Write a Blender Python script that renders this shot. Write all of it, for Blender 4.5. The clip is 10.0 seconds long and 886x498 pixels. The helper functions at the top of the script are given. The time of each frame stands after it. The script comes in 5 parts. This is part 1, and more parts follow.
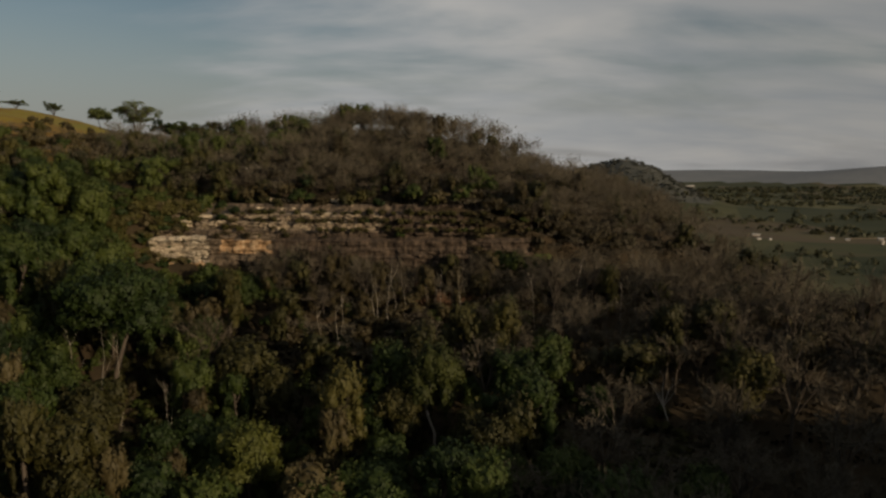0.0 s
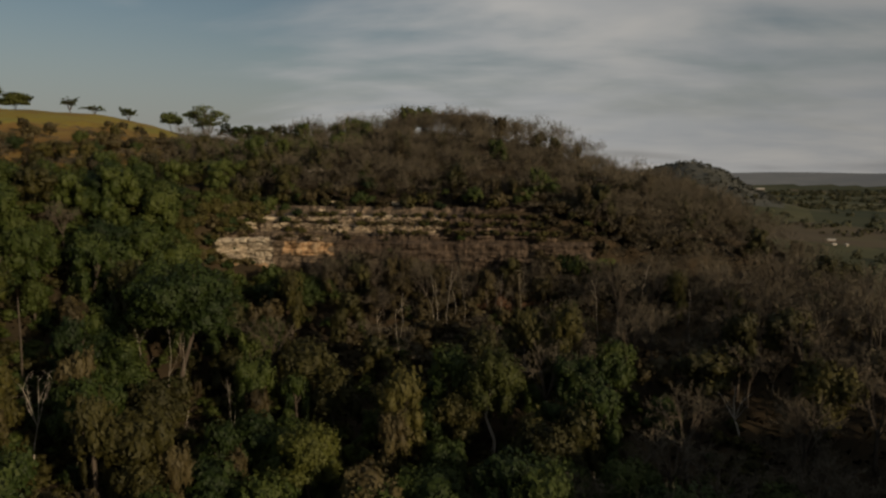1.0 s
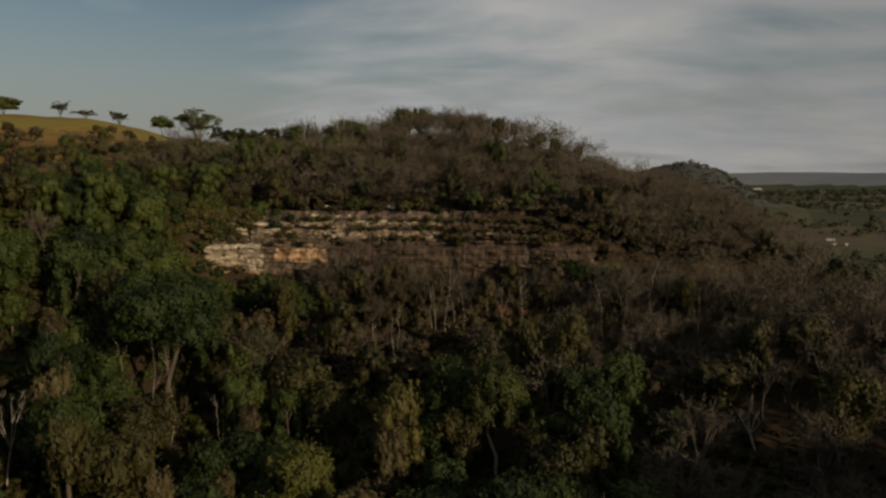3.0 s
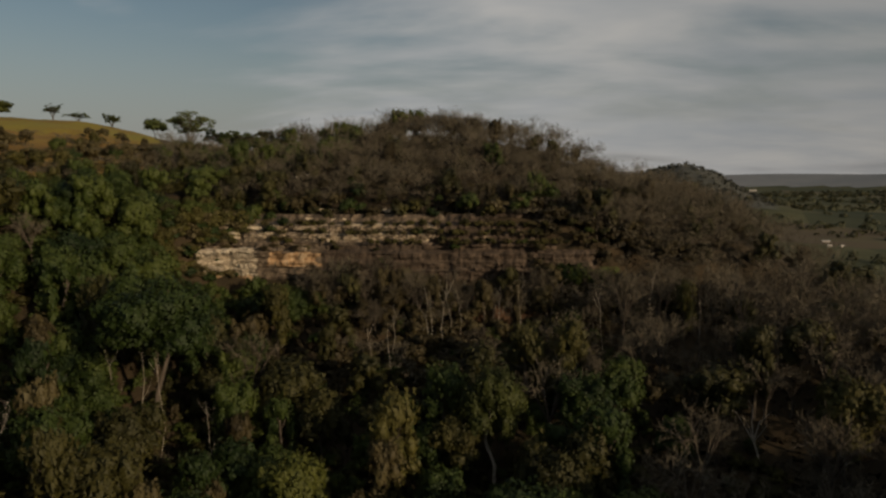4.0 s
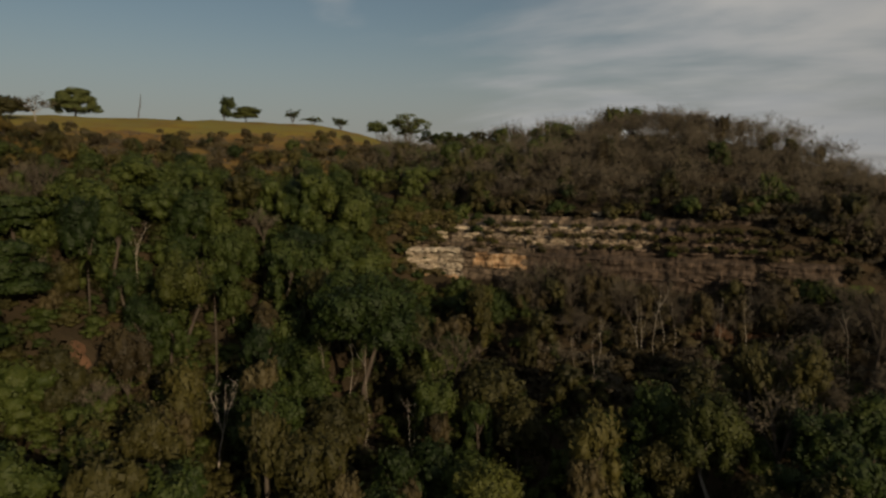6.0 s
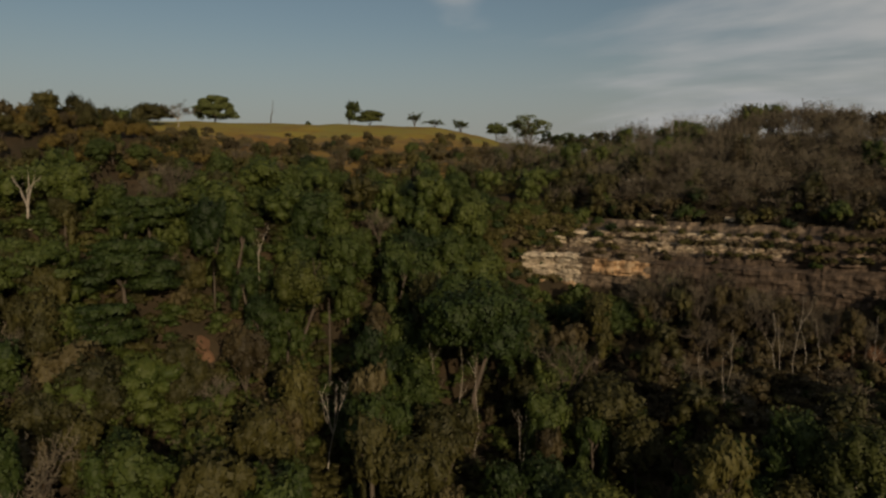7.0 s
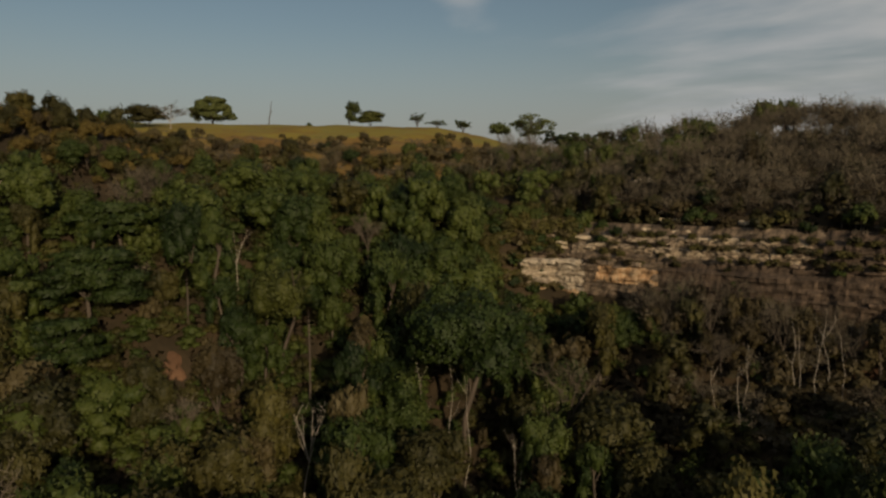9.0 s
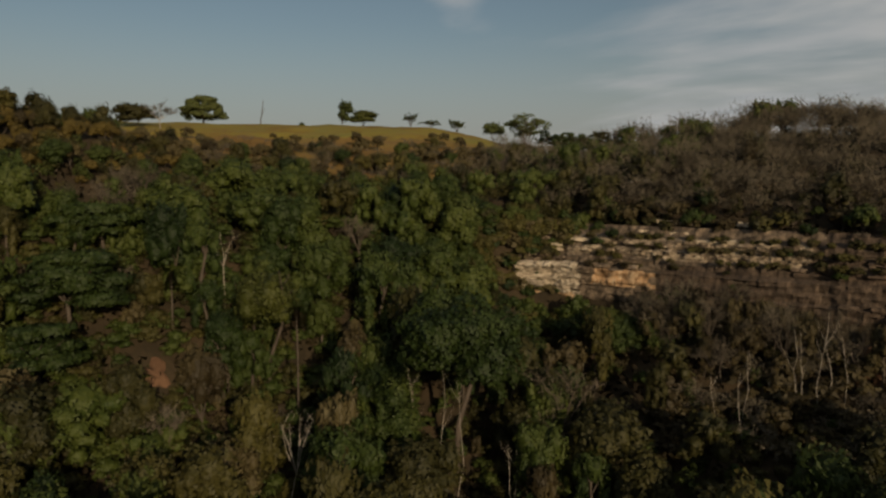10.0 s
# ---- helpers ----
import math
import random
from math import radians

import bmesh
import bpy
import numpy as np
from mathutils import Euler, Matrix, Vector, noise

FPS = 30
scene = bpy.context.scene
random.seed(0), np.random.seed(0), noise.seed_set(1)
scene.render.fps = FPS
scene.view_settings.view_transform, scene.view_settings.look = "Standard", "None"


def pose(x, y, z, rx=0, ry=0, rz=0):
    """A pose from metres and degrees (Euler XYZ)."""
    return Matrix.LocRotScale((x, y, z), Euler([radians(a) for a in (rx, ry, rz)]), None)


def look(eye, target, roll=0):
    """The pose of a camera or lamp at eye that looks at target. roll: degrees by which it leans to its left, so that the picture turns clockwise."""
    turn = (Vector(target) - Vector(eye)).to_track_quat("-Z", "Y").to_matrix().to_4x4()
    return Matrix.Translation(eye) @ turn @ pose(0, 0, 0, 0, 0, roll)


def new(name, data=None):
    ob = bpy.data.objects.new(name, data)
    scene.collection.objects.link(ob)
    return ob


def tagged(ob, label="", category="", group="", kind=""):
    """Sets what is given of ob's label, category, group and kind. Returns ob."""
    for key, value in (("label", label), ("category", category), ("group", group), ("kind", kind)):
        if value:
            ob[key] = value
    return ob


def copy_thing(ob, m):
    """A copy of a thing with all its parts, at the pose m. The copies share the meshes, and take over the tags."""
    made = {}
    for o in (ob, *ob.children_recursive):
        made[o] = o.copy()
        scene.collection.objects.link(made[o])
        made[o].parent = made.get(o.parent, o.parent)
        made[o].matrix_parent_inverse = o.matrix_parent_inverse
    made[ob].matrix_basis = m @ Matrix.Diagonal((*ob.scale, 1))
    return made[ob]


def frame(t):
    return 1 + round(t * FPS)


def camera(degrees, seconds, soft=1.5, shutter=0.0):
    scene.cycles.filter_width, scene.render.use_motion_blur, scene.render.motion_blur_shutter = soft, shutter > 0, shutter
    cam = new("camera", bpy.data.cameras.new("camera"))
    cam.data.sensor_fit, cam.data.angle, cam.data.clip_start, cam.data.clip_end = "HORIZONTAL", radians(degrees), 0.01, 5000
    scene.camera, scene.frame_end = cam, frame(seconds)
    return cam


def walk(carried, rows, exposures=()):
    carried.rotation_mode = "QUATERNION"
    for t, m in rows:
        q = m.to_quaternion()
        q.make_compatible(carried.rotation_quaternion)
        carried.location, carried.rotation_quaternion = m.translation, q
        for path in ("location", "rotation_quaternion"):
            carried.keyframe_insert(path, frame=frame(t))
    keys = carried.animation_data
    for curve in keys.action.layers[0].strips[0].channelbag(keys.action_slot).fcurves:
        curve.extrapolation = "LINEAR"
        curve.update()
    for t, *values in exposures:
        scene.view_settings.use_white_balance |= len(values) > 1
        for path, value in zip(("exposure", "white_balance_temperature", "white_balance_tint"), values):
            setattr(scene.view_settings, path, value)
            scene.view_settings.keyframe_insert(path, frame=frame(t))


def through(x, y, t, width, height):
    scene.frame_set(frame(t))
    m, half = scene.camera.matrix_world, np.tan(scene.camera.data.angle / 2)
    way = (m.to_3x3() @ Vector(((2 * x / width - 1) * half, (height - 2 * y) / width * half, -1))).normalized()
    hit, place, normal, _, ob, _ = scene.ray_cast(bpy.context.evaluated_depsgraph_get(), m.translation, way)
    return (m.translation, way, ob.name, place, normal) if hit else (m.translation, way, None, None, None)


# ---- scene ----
import collections

cam = camera(65.3, 10.0, soft=2.5, shutter=0.25)
# seconds, eye x, y, z, yaw to the left, pitch, roll
PATH = [
    (0, 0.01, -0.03, 89.99, -0.00, -6.92, 0.35),
    (0.5, -0.16, 0.41, 90.00, 2.56, -6.84, 0.30),
    (1, -0.28, 1.37, 90.00, 4.95, -6.74, 0.28),
    (1.5, -0.37, 2.60, 89.99, 5.11, -6.70, 0.20),
    (2, -0.49, 3.91, 89.98, 5.01, -6.66, 0.07),
    (2.5, -0.61, 5.20, 89.98, 4.89, -6.63, -0.05),
    (4, -0.95, 8.47, 90.02, 4.42, -6.34, -0.27),
    (4.5, -1.06, 9.34, 89.99, 4.32, -6.51, -0.30),
    (5, -1.27, 10.28, 90.00, 4.61, -6.58, -0.37),
    (5.2, -1.36, 10.70, 90.01, 7.70, -6.51, -0.34),
    (5.5, -1.51, 11.36, 90.03, 14.53, -6.36, -0.29),
    (6, -1.74, 12.65, 89.98, 21.56, -6.25, 0.13),
    (6.2, -1.87, 13.21, 90.02, 23.65, -6.16, -0.13),
    (7.3, -2.51, 17.05, 90.03, 32.53, -6.13, 0.28),
    (7.5, -2.67, 17.85, 90.04, 32.51, -6.13, 0.27),
    (8, -3.12, 19.96, 90.04, 32.43, -6.12, 0.06),
    (8.5, -3.65, 22.08, 90.05, 32.37, -6.10, -0.10),
    (9, -4.25, 24.04, 90.09, 32.24, -5.98, -0.17),
    (9.5, -4.87, 25.60, 90.10, 32.05, -5.95, -0.20),
    (10, -5.54, 26.46, 90.12, 31.74, -5.96, -0.08),
]
walk(cam, [(t, pose(x, y, z, 90 + pitch, 0, yaw) @ pose(0, 0, 0, 0, 0, roll)) for t, x, y, z, yaw, pitch, roll in PATH],
     exposures=[(0.0, -0.12), (6.0, -0.12), (7.5, -0.03), (10.0, -0.02)])

# ---- world and sun ----
SUN_ELEV, SUN_FROM = 16.0, 127.0   # degrees; compass bearing that the light comes from (+y north, +x east)
world = bpy.data.worlds.new("evening_sky")
scene.world = world
world.use_nodes = True
wn, wl = world.node_tree.nodes, world.node_tree.links
wn.clear()
w_out = wn.new("ShaderNodeOutputWorld")
w_bg = wn.new("ShaderNodeBackground")
w_bg.inputs["Strength"].default_value = 1.0
sky = wn.new("ShaderNodeTexSky")
sky.sky_type = "NISHITA"
sky.sun_disc = False
sky.sun_elevation = radians(SUN_ELEV)
sky.sun_rotation = radians(SUN_FROM)
sky.altitude, sky.air_density, sky.dust_density, sky.ozone_density = 300, 1.0, 2.0, 1.5


def wmath(op, a, b=None, clamp=False):
    n = wn.new("ShaderNodeMath")
    n.operation, n.use_clamp = op, clamp
    for i, v in enumerate((a, b)):
        if v is None:
            continue
        if isinstance(v, (int, float)):
            n.inputs[i].default_value = v
        else:
            wl.new(v, n.inputs[i])
    return n.outputs[0]


coord = wn.new("ShaderNodeTexCoord")
sep = wn.new("ShaderNodeSeparateXYZ")
wl.new(coord.outputs["Generated"], sep.inputs[0])
height = wmath("MAXIMUM", wmath("ADD", sep.outputs[2], 0.24), 0.10)
plane = wn.new("ShaderNodeCombineXYZ")
wl.new(wmath("DIVIDE", sep.outputs[0], height), plane.inputs[0])
wl.new(wmath("DIVIDE", sep.outputs[1], height), plane.inputs[1])
# wisps drawn out from west to east
wisp = wn.new("ShaderNodeMapping")
wisp.inputs["Rotation"].default_value = (0, 0, 0.5)
wisp.inputs["Scale"].default_value = (0.8, 1.55, 1.0)
wl.new(plane.outputs[0], wisp.inputs[0])
cloud = wn.new("ShaderNodeTexNoise")
cloud.inputs["Scale"].default_value, cloud.inputs["Detail"].default_value = 1.25, 7
cloud.inputs["Roughness"].default_value, cloud.inputs["Distortion"].default_value = 0.5, 0.25
wl.new(wisp.outputs[0], cloud.inputs["Vector"])


def wrange(value, lo, hi, to_lo, to_hi):
    n = wn.new("ShaderNodeMapRange")
    n.interpolation_type = "SMOOTHSTEP"
    for key, v in (("From Min", lo), ("From Max", hi), ("To Min", to_lo), ("To Max", to_hi)):
        n.inputs[key].default_value = v
    wl.new(value, n.inputs["Value"])
    return n.outputs[0]


# the bank of cloud begins in the north-west and thickens towards the east; one small puff stands before it
bank = wmath("ADD", wrange(sep.outputs[0], -0.60, -0.22, -0.22, 0.25), wmath("MULTIPLY", sep.outputs[0], 0.22))
puff = wn.new("ShaderNodeVectorMath")
puff.operation = "DISTANCE"
wl.new(coord.outputs["Generated"], puff.inputs[0])
puff.inputs[1].default_value = (-0.497, 0.832, 0.247)
bank = wmath("ADD", bank, wrange(puff.outputs["Value"], 0.0, 0.085, 0.46, 0.0))
ragged = wmath("MULTIPLY", wmath("SUBTRACT", cloud.outputs[0], 0.5), 1.9)
cover = wrange(wmath("ADD", bank, ragged), -0.10, 0.42, 0.0, 0.86)
w_sky = wn.new("ShaderNodeMix")
w_sky.data_type = "RGBA"
w_sky.blend_type = "MULTIPLY"
w_sky.inputs["Factor"].default_value = 1.0
wl.new(sky.outputs[0], w_sky.inputs["A"])
w_sky.inputs["B"].default_value = (0.067, 0.061, 0.053, 1)
w_mix = wn.new("ShaderNodeMix")
w_mix.data_type = "RGBA"
wl.new(cover, w_mix.inputs["Factor"])
# thin haze low over the horizon
w_haze = wn.new("ShaderNodeMix")
w_haze.data_type = "RGBA"
wl.new(wrange(sep.outputs[2], 0.02, 0.22, 0.72, 0.0), w_haze.inputs["Factor"])
wl.new(w_sky.outputs["Result"], w_haze.inputs["A"])
w_haze.inputs["B"].default_value = (0.275, 0.275, 0.28, 1)
wl.new(w_haze.outputs["Result"], w_mix.inputs["A"])
tone = wn.new("ShaderNodeTexNoise")
tone.inputs["Scale"].default_value, tone.inputs["Detail"].default_value = 1.1, 4
tone.inputs["Roughness"].default_value, tone.inputs["Distortion"].default_value = 0.58, 0.4
wl.new(wisp.outputs[0], tone.inputs["Vector"])
tones = wn.new("ShaderNodeValToRGB")
tones.color_ramp.elements[0].position, tones.color_ramp.elements[0].color = 0.30, (0.300, 0.322, 0.344, 1)
tones.color_ramp.elements[1].position, tones.color_ramp.elements[1].color = 0.68, (0.490, 0.472, 0.447, 1)
wl.new(tone.outputs[0], tones.inputs[0])
w_thick = wn.new("ShaderNodeMix")      # the bank is thicker and darker in the east
w_thick.data_type, w_thick.blend_type = "RGBA", "MULTIPLY"
wl.new(wrange(sep.outputs[0], -0.1, 0.6, 0.0, 1.0), w_thick.inputs["Factor"])
wl.new(tones.outputs[0], w_thick.inputs["A"])
w_thick.inputs["B"].default_value = (0.76, 0.75, 0.735, 1)
wl.new(w_thick.outputs["Result"], w_mix.inputs["B"])
wl.new(w_mix.outputs["Result"], w_bg.inputs["Color"])
wl.new(w_bg.outputs[0], w_out.inputs["Surface"])

sun = new("sun", bpy.data.lights.new("sun", "SUN"))
sun.data.energy, sun.data.angle, sun.data.color = 3.6, radians(0.6), (1.0, 0.775, 0.52)
b = radians(SUN_FROM)
sun_dir = Vector((math.sin(b) * math.cos(radians(SUN_ELEV)), math.cos(b) * math.cos(radians(SUN_ELEV)), math.sin(radians(SUN_ELEV))))
sun.matrix_world = look(sun_dir * 400, (0, 0, 0))


# ---- materials ----
def node_mat(name):
    m = bpy.data.materials.new(name)
    m.use_nodes = True
    return m, m.node_tree.nodes, m.node_tree.links, m.node_tree.nodes["Principled BSDF"]


def ramp_of(nodes, stops):
    r = nodes.new("ShaderNodeValToRGB")
    while len(r.color_ramp.elements) < len(stops):
        r.color_ramp.elements.new(0.5)
    for e, (p, c) in zip(r.color_ramp.elements, stops):
        e.position, e.color = p, (*c, 1)
    return r


def world_noise(nodes, links, scale, detail=4, rough=0.55, stretch=(1, 1, 1)):
    g = nodes.new("ShaderNodeNewGeometry")
    mp = nodes.new("ShaderNodeMapping")
    mp.inputs["Scale"].default_value = stretch
    n = nodes.new("ShaderNodeTexNoise")
    n.inputs["Scale"].default_value, n.inputs["Detail"].default_value, n.inputs["Roughness"].default_value = scale, detail, rough
    links.new(g.outputs["Position"], mp.inputs[0])
    links.new(mp.outputs[0], n.inputs["Vector"])
    return n.outputs[0]


def m_add(nodes, links, op, a, b):
    n = nodes.new("ShaderNodeMath")
    n.operation = op
    for i, v in enumerate((a, b)):
        if isinstance(v, (int, float)):
            n.inputs[i].default_value = v
        else:
            links.new(v, n.inputs[i])
    return n.outputs[0]


def leaf_material(name, colours, through=0.12):
    """Leaves: one hue a tree, a little of its own for each leaf."""
    m, n, l, p = node_mat(name)
    info = n.new("ShaderNodeObjectInfo")
    geo = n.new("ShaderNodeNewGeometry")
    warp = n.new("ShaderNodeTexNoise")
    warp.inputs["Scale"].default_value = 0.5
    l.new(geo.outputs["Position"], warp.inputs["Vector"])
    shift = n.new("ShaderNodeVectorMath")
    shift.operation = "MULTIPLY_ADD"
    shift.inputs[1].default_value = (3.0, 3.0, 3.0)
    l.new(warp.outputs["Color"], shift.inputs[0])
    l.new(geo.outputs["Position"], shift.inputs[2])
    crowns = n.new("ShaderNodeTexVoronoi")
    crowns.inputs["Scale"].default_value = 0.2
    l.new(shift.outputs[0], crowns.inputs["Vector"])
    tint = n.new("ShaderNodeSeparateColor")
    l.new(crowns.outputs["Color"], tint.inputs[0])
    patch = tint.outputs[1]
    v = m_add(n, l, "ADD", m_add(n, l, "MULTIPLY", info.outputs["Random"], 0.62),
              m_add(n, l, "ADD", m_add(n, l, "MULTIPLY", geo.outputs["Random Per Island"], 0.14), m_add(n, l, "MULTIPLY", patch, 0.40)))
    fine = n.new("ShaderNodeTexVoronoi")
    fine.inputs["Scale"].default_value = 6.5
    l.new(geo.outputs["Position"], fine.inputs["Vector"])
    cell = n.new("ShaderNodeSeparateColor")
    l.new(fine.outputs["Color"], cell.inputs[0])
    v = m_add(n, l, "ADD", v, m_add(n, l, "MULTIPLY", m_add(n, l, "SUBTRACT", cell.outputs[0], 0.5), 0.24))
    # leaves turn with the rounding of their clump
    way = n.new("ShaderNodeAttribute")
    way.attribute_name = "clump_out"
    turn = n.new("ShaderNodeVectorTransform")
    turn.vector_type, turn.convert_from, turn.convert_to = "NORMAL", "OBJECT", "WORLD"
    l.new(way.outputs["Vector"], turn.inputs[0])
    both = n.new("ShaderNodeVectorMath")
    both.operation = "MULTIPLY_ADD"
    both.inputs[1].default_value = (0.8, 0.8, 0.8)
    l.new(turn.outputs[0], both.inputs[0])
    l.new(geo.outputs["Normal"], both.inputs[2])
    facing = n.new("ShaderNodeVectorMath")
    facing.operation = "NORMALIZE"
    l.new(both.outputs[0], facing.inputs[0])
    bp = n.new("ShaderNodeBump")
    bp.inputs["Strength"].default_value, bp.inputs["Distance"].default_value = 0.3, 0.10
    l.new(fine.outputs["Distance"], bp.inputs["Height"])
    l.new(facing.outputs[0], bp.inputs["Normal"])
    l.new(bp.outputs[0], p.inputs["Normal"])
    r = ramp_of(n, [(0.15 + 0.8 * i / (len(colours) - 1), (c[0], c[1], c[2] * 0.72)) for i, c in enumerate(colours)])
    l.new(v, r.inputs[0])
    l.new(r.outputs[0], p.inputs["Base Color"])
    p.inputs["Roughness"].default_value = 0.62
    p.inputs["Specular IOR Level"].default_value = 0.25
    t = n.new("ShaderNodeBsdfTranslucent")
    l.new(r.outputs[0], t.inputs["Color"])
    mix = n.new("ShaderNodeMixShader")
    mix.inputs[0].default_value = through
    l.new(p.outputs[0], mix.inputs[1])
    l.new(t.outputs[0], mix.inputs[2])
    l.new(mix.outputs[0], n["Material Output"].inputs["Surface"])
    return m


def rough_material(name, stops, scale, bump=0.3, rough=0.9, stretch=(1, 1, 1), fine=9.0, per_object=0.0):
    """Stone, soil and bark: broad and fine variation with relief."""
    m, n, l, p = node_mat(name)
    broad = world_noise(n, l, scale, 6, 0.6, stretch)
    small = world_noise(n, l, scale * fine, 4, 0.6, stretch)
    v = m_add(n, l, "ADD", m_add(n, l, "MULTIPLY", broad, 0.7), m_add(n, l, "MULTIPLY", small, 0.3))
    if per_object:
        info = n.new("ShaderNodeObjectInfo")
        v = m_add(n, l, "ADD", v, m_add(n, l, "MULTIPLY", m_add(n, l, "SUBTRACT", info.outputs["Random"], 0.5), per_object))
    r = ramp_of(n, stops)
    l.new(v, r.inputs[0])
    l.new(r.outputs[0], p.inputs["Base Color"])
    p.inputs["Roughness"].default_value = rough
    p.inputs["Specular IOR Level"].default_value = 0.2
    bp = n.new("ShaderNodeBump")
    bp.inputs["Strength"].default_value, bp.inputs["Distance"].default_value = bump, 0.3
    l.new(v, bp.inputs["Height"])
    l.new(bp.outputs[0], p.inputs["Normal"])
    return m


LEAF_GREEN = leaf_material("leaf_green", [(0.008, 0.017, 0.0035), (0.020, 0.034, 0.007), (0.033, 0.048, 0.010), (0.052, 0.066, 0.015)])
LEAF_OLIVE = leaf_material("leaf_olive", [(0.013, 0.014, 0.004), (0.029, 0.028, 0.009), (0.047, 0.043, 0.013), (0.070, 0.063, 0.019)])
LEAF_DRY = leaf_material("leaf_dry", [(0.026, 0.020, 0.011), (0.044, 0.034, 0.018), (0.064, 0.051, 0.027), (0.086, 0.071, 0.039)], 0.15)
LEAF_GOLD = leaf_material("golden_dry_leaf", [(0.050, 0.037, 0.011), (0.085, 0.063, 0.018), (0.125, 0.092, 0.027)], 0.2)
LEAF_BRIGHT = leaf_material("leaf_yellow_green", [(0.026, 0.032, 0.008), (0.046, 0.054, 0.012), (0.070, 0.076, 0.018)])
# base colour lifted to stand in for haze over the far hill
FAR_WOODS = rough_material("distant_woods", [(0.3, (0.042, 0.046, 0.040)), (0.7, (0.095, 0.095, 0.078))], 0.02, 0.8, fine=6.0)
LEAF_PASTURE = leaf_material("pasture_tree_leaf", [(0.038, 0.050, 0.019), (0.062, 0.077, 0.029), (0.095, 0.110, 0.042)], 0.2)
# distance haze is put into the ridge's base colour as pale blue-grey
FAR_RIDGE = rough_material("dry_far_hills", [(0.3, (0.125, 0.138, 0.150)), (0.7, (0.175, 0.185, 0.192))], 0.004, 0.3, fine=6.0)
# leaf colour greyed and lightened for haze over the plain
LEAF_PLAIN = leaf_material("plain_scrub_leaf", [(0.030, 0.034, 0.020), (0.046, 0.050, 0.030), (0.066, 0.066, 0.042)])
LEAF_PALM = leaf_material("palm_frond_green", [(0.03, 0.05, 0.012), (0.06, 0.09, 0.02)])
LEAF_DEAD = leaf_material("dead_frond", [(0.085, 0.060, 0.034), (0.17, 0.125, 0.07)], 0.1)
TWIG = rough_material("dry_twigs", [(0.3, (0.060, 0.050, 0.034)), (0.7, (0.118, 0.101, 0.071))], 0.6, 0.0, per_object=0.5)
BARK = rough_material("bark", [(0.3, (0.042, 0.033, 0.025)), (0.7, (0.11, 0.09, 0.068))], 1.4, 0.4, stretch=(1, 1, 0.3))
BARK_PALE = rough_material("pale_bark", [(0.3, (0.20, 0.175, 0.14)), (0.7, (0.42, 0.375, 0.31))], 1.0, 0.3, stretch=(1, 1, 0.3))
ROCK = rough_material("limestone", [(0.32, (0.13, 0.104, 0.072)), (0.43, (0.32, 0.265, 0.19)), (0.58, (0.56, 0.49, 0.375))], 1.3, 0.9, stretch=(1, 1, 2.2), per_object=0.16)
ROCK_TAN = rough_material("tan_limestone", [(0.34, (0.07, 0.054, 0.038)), (0.45, (0.24, 0.19, 0.13)), (0.60, (0.50, 0.42, 0.30))], 1.1, 0.9, stretch=(1, 1, 2.2), per_object=0.22)
ROCK_ORANGE = rough_material("ochre_rock", [(0.34, (0.12, 0.078, 0.046)), (0.47, (0.36, 0.225, 0.115)), (0.60, (0.52, 0.42, 0.28))], 0.5, 0.9, stretch=(1.6, 1, 1), per_object=0.1)
ROCK_GREY = rough_material("weathered_rock", [(0.34, (0.045, 0.036, 0.026)), (0.50, (0.135, 0.102, 0.070)), (0.66, (0.30, 0.235, 0.165))], 0.6, 0.9, stretch=(1.4, 1, 1.2), per_object=0.14)
# darker brown-grey rock for the lower wall and the eastern end
ROCK_DARK = rough_material("stained_rock", [(0.34, (0.030, 0.023, 0.017)), (0.52, (0.085, 0.062, 0.044)), (0.68, (0.20, 0.15, 0.105))], 0.6, 0.9, stretch=(1.6, 1, 0.7), per_object=0.14)
LITTER = rough_material("forest_floor", [(0.3, (0.016, 0.013, 0.007)), (0.5, (0.034, 0.025, 0.013)), (0.7, (0.062, 0.042, 0.022))], 0.14, 0.6)
SOIL = rough_material("red_soil", [(0.3, (0.080, 0.044, 0.024)), (0.7, (0.14, 0.078, 0.042))], 0.5, 0.5)
PASTURE = rough_material("dry_pasture", [(0.36, (0.150, 0.085, 0.020)), (0.46, (0.190, 0.135, 0.024)), (0.54, (0.195, 0.162, 0.028)), (0.66, (0.145, 0.140, 0.029))], 0.028, 0.5, fine=22.0)
PASTURE_DRY = rough_material("scorched_pasture", [(0.34, (0.095, 0.054, 0.018)), (0.48, (0.170, 0.102, 0.026)), (0.62, (0.190, 0.135, 0.034))], 0.05, 0.5, fine=22.0)
ROOF = rough_material("white_metal_roof", [(0.3, (0.30, 0.29, 0.28)), (0.7, (0.46, 0.45, 0.43))], 0.3, 0.05, 0.5)
PLASTER = rough_material("pale_wall", [(0.3, (0.40, 0.36, 0.30)), (0.7, (0.55, 0.50, 0.43))], 0.3, 0.05)
TRACK = rough_material("dirt_track", [(0.3, (0.22, 0.15, 0.09)), (0.7, (0.34, 0.25, 0.16))], 0.05, 0.1)
BLEACHED = rough_material("bleached_stone", [(0.3, (0.25, 0.22, 0.18)), (0.7, (0.42, 0.39, 0.34))], 0.7, 0.2)


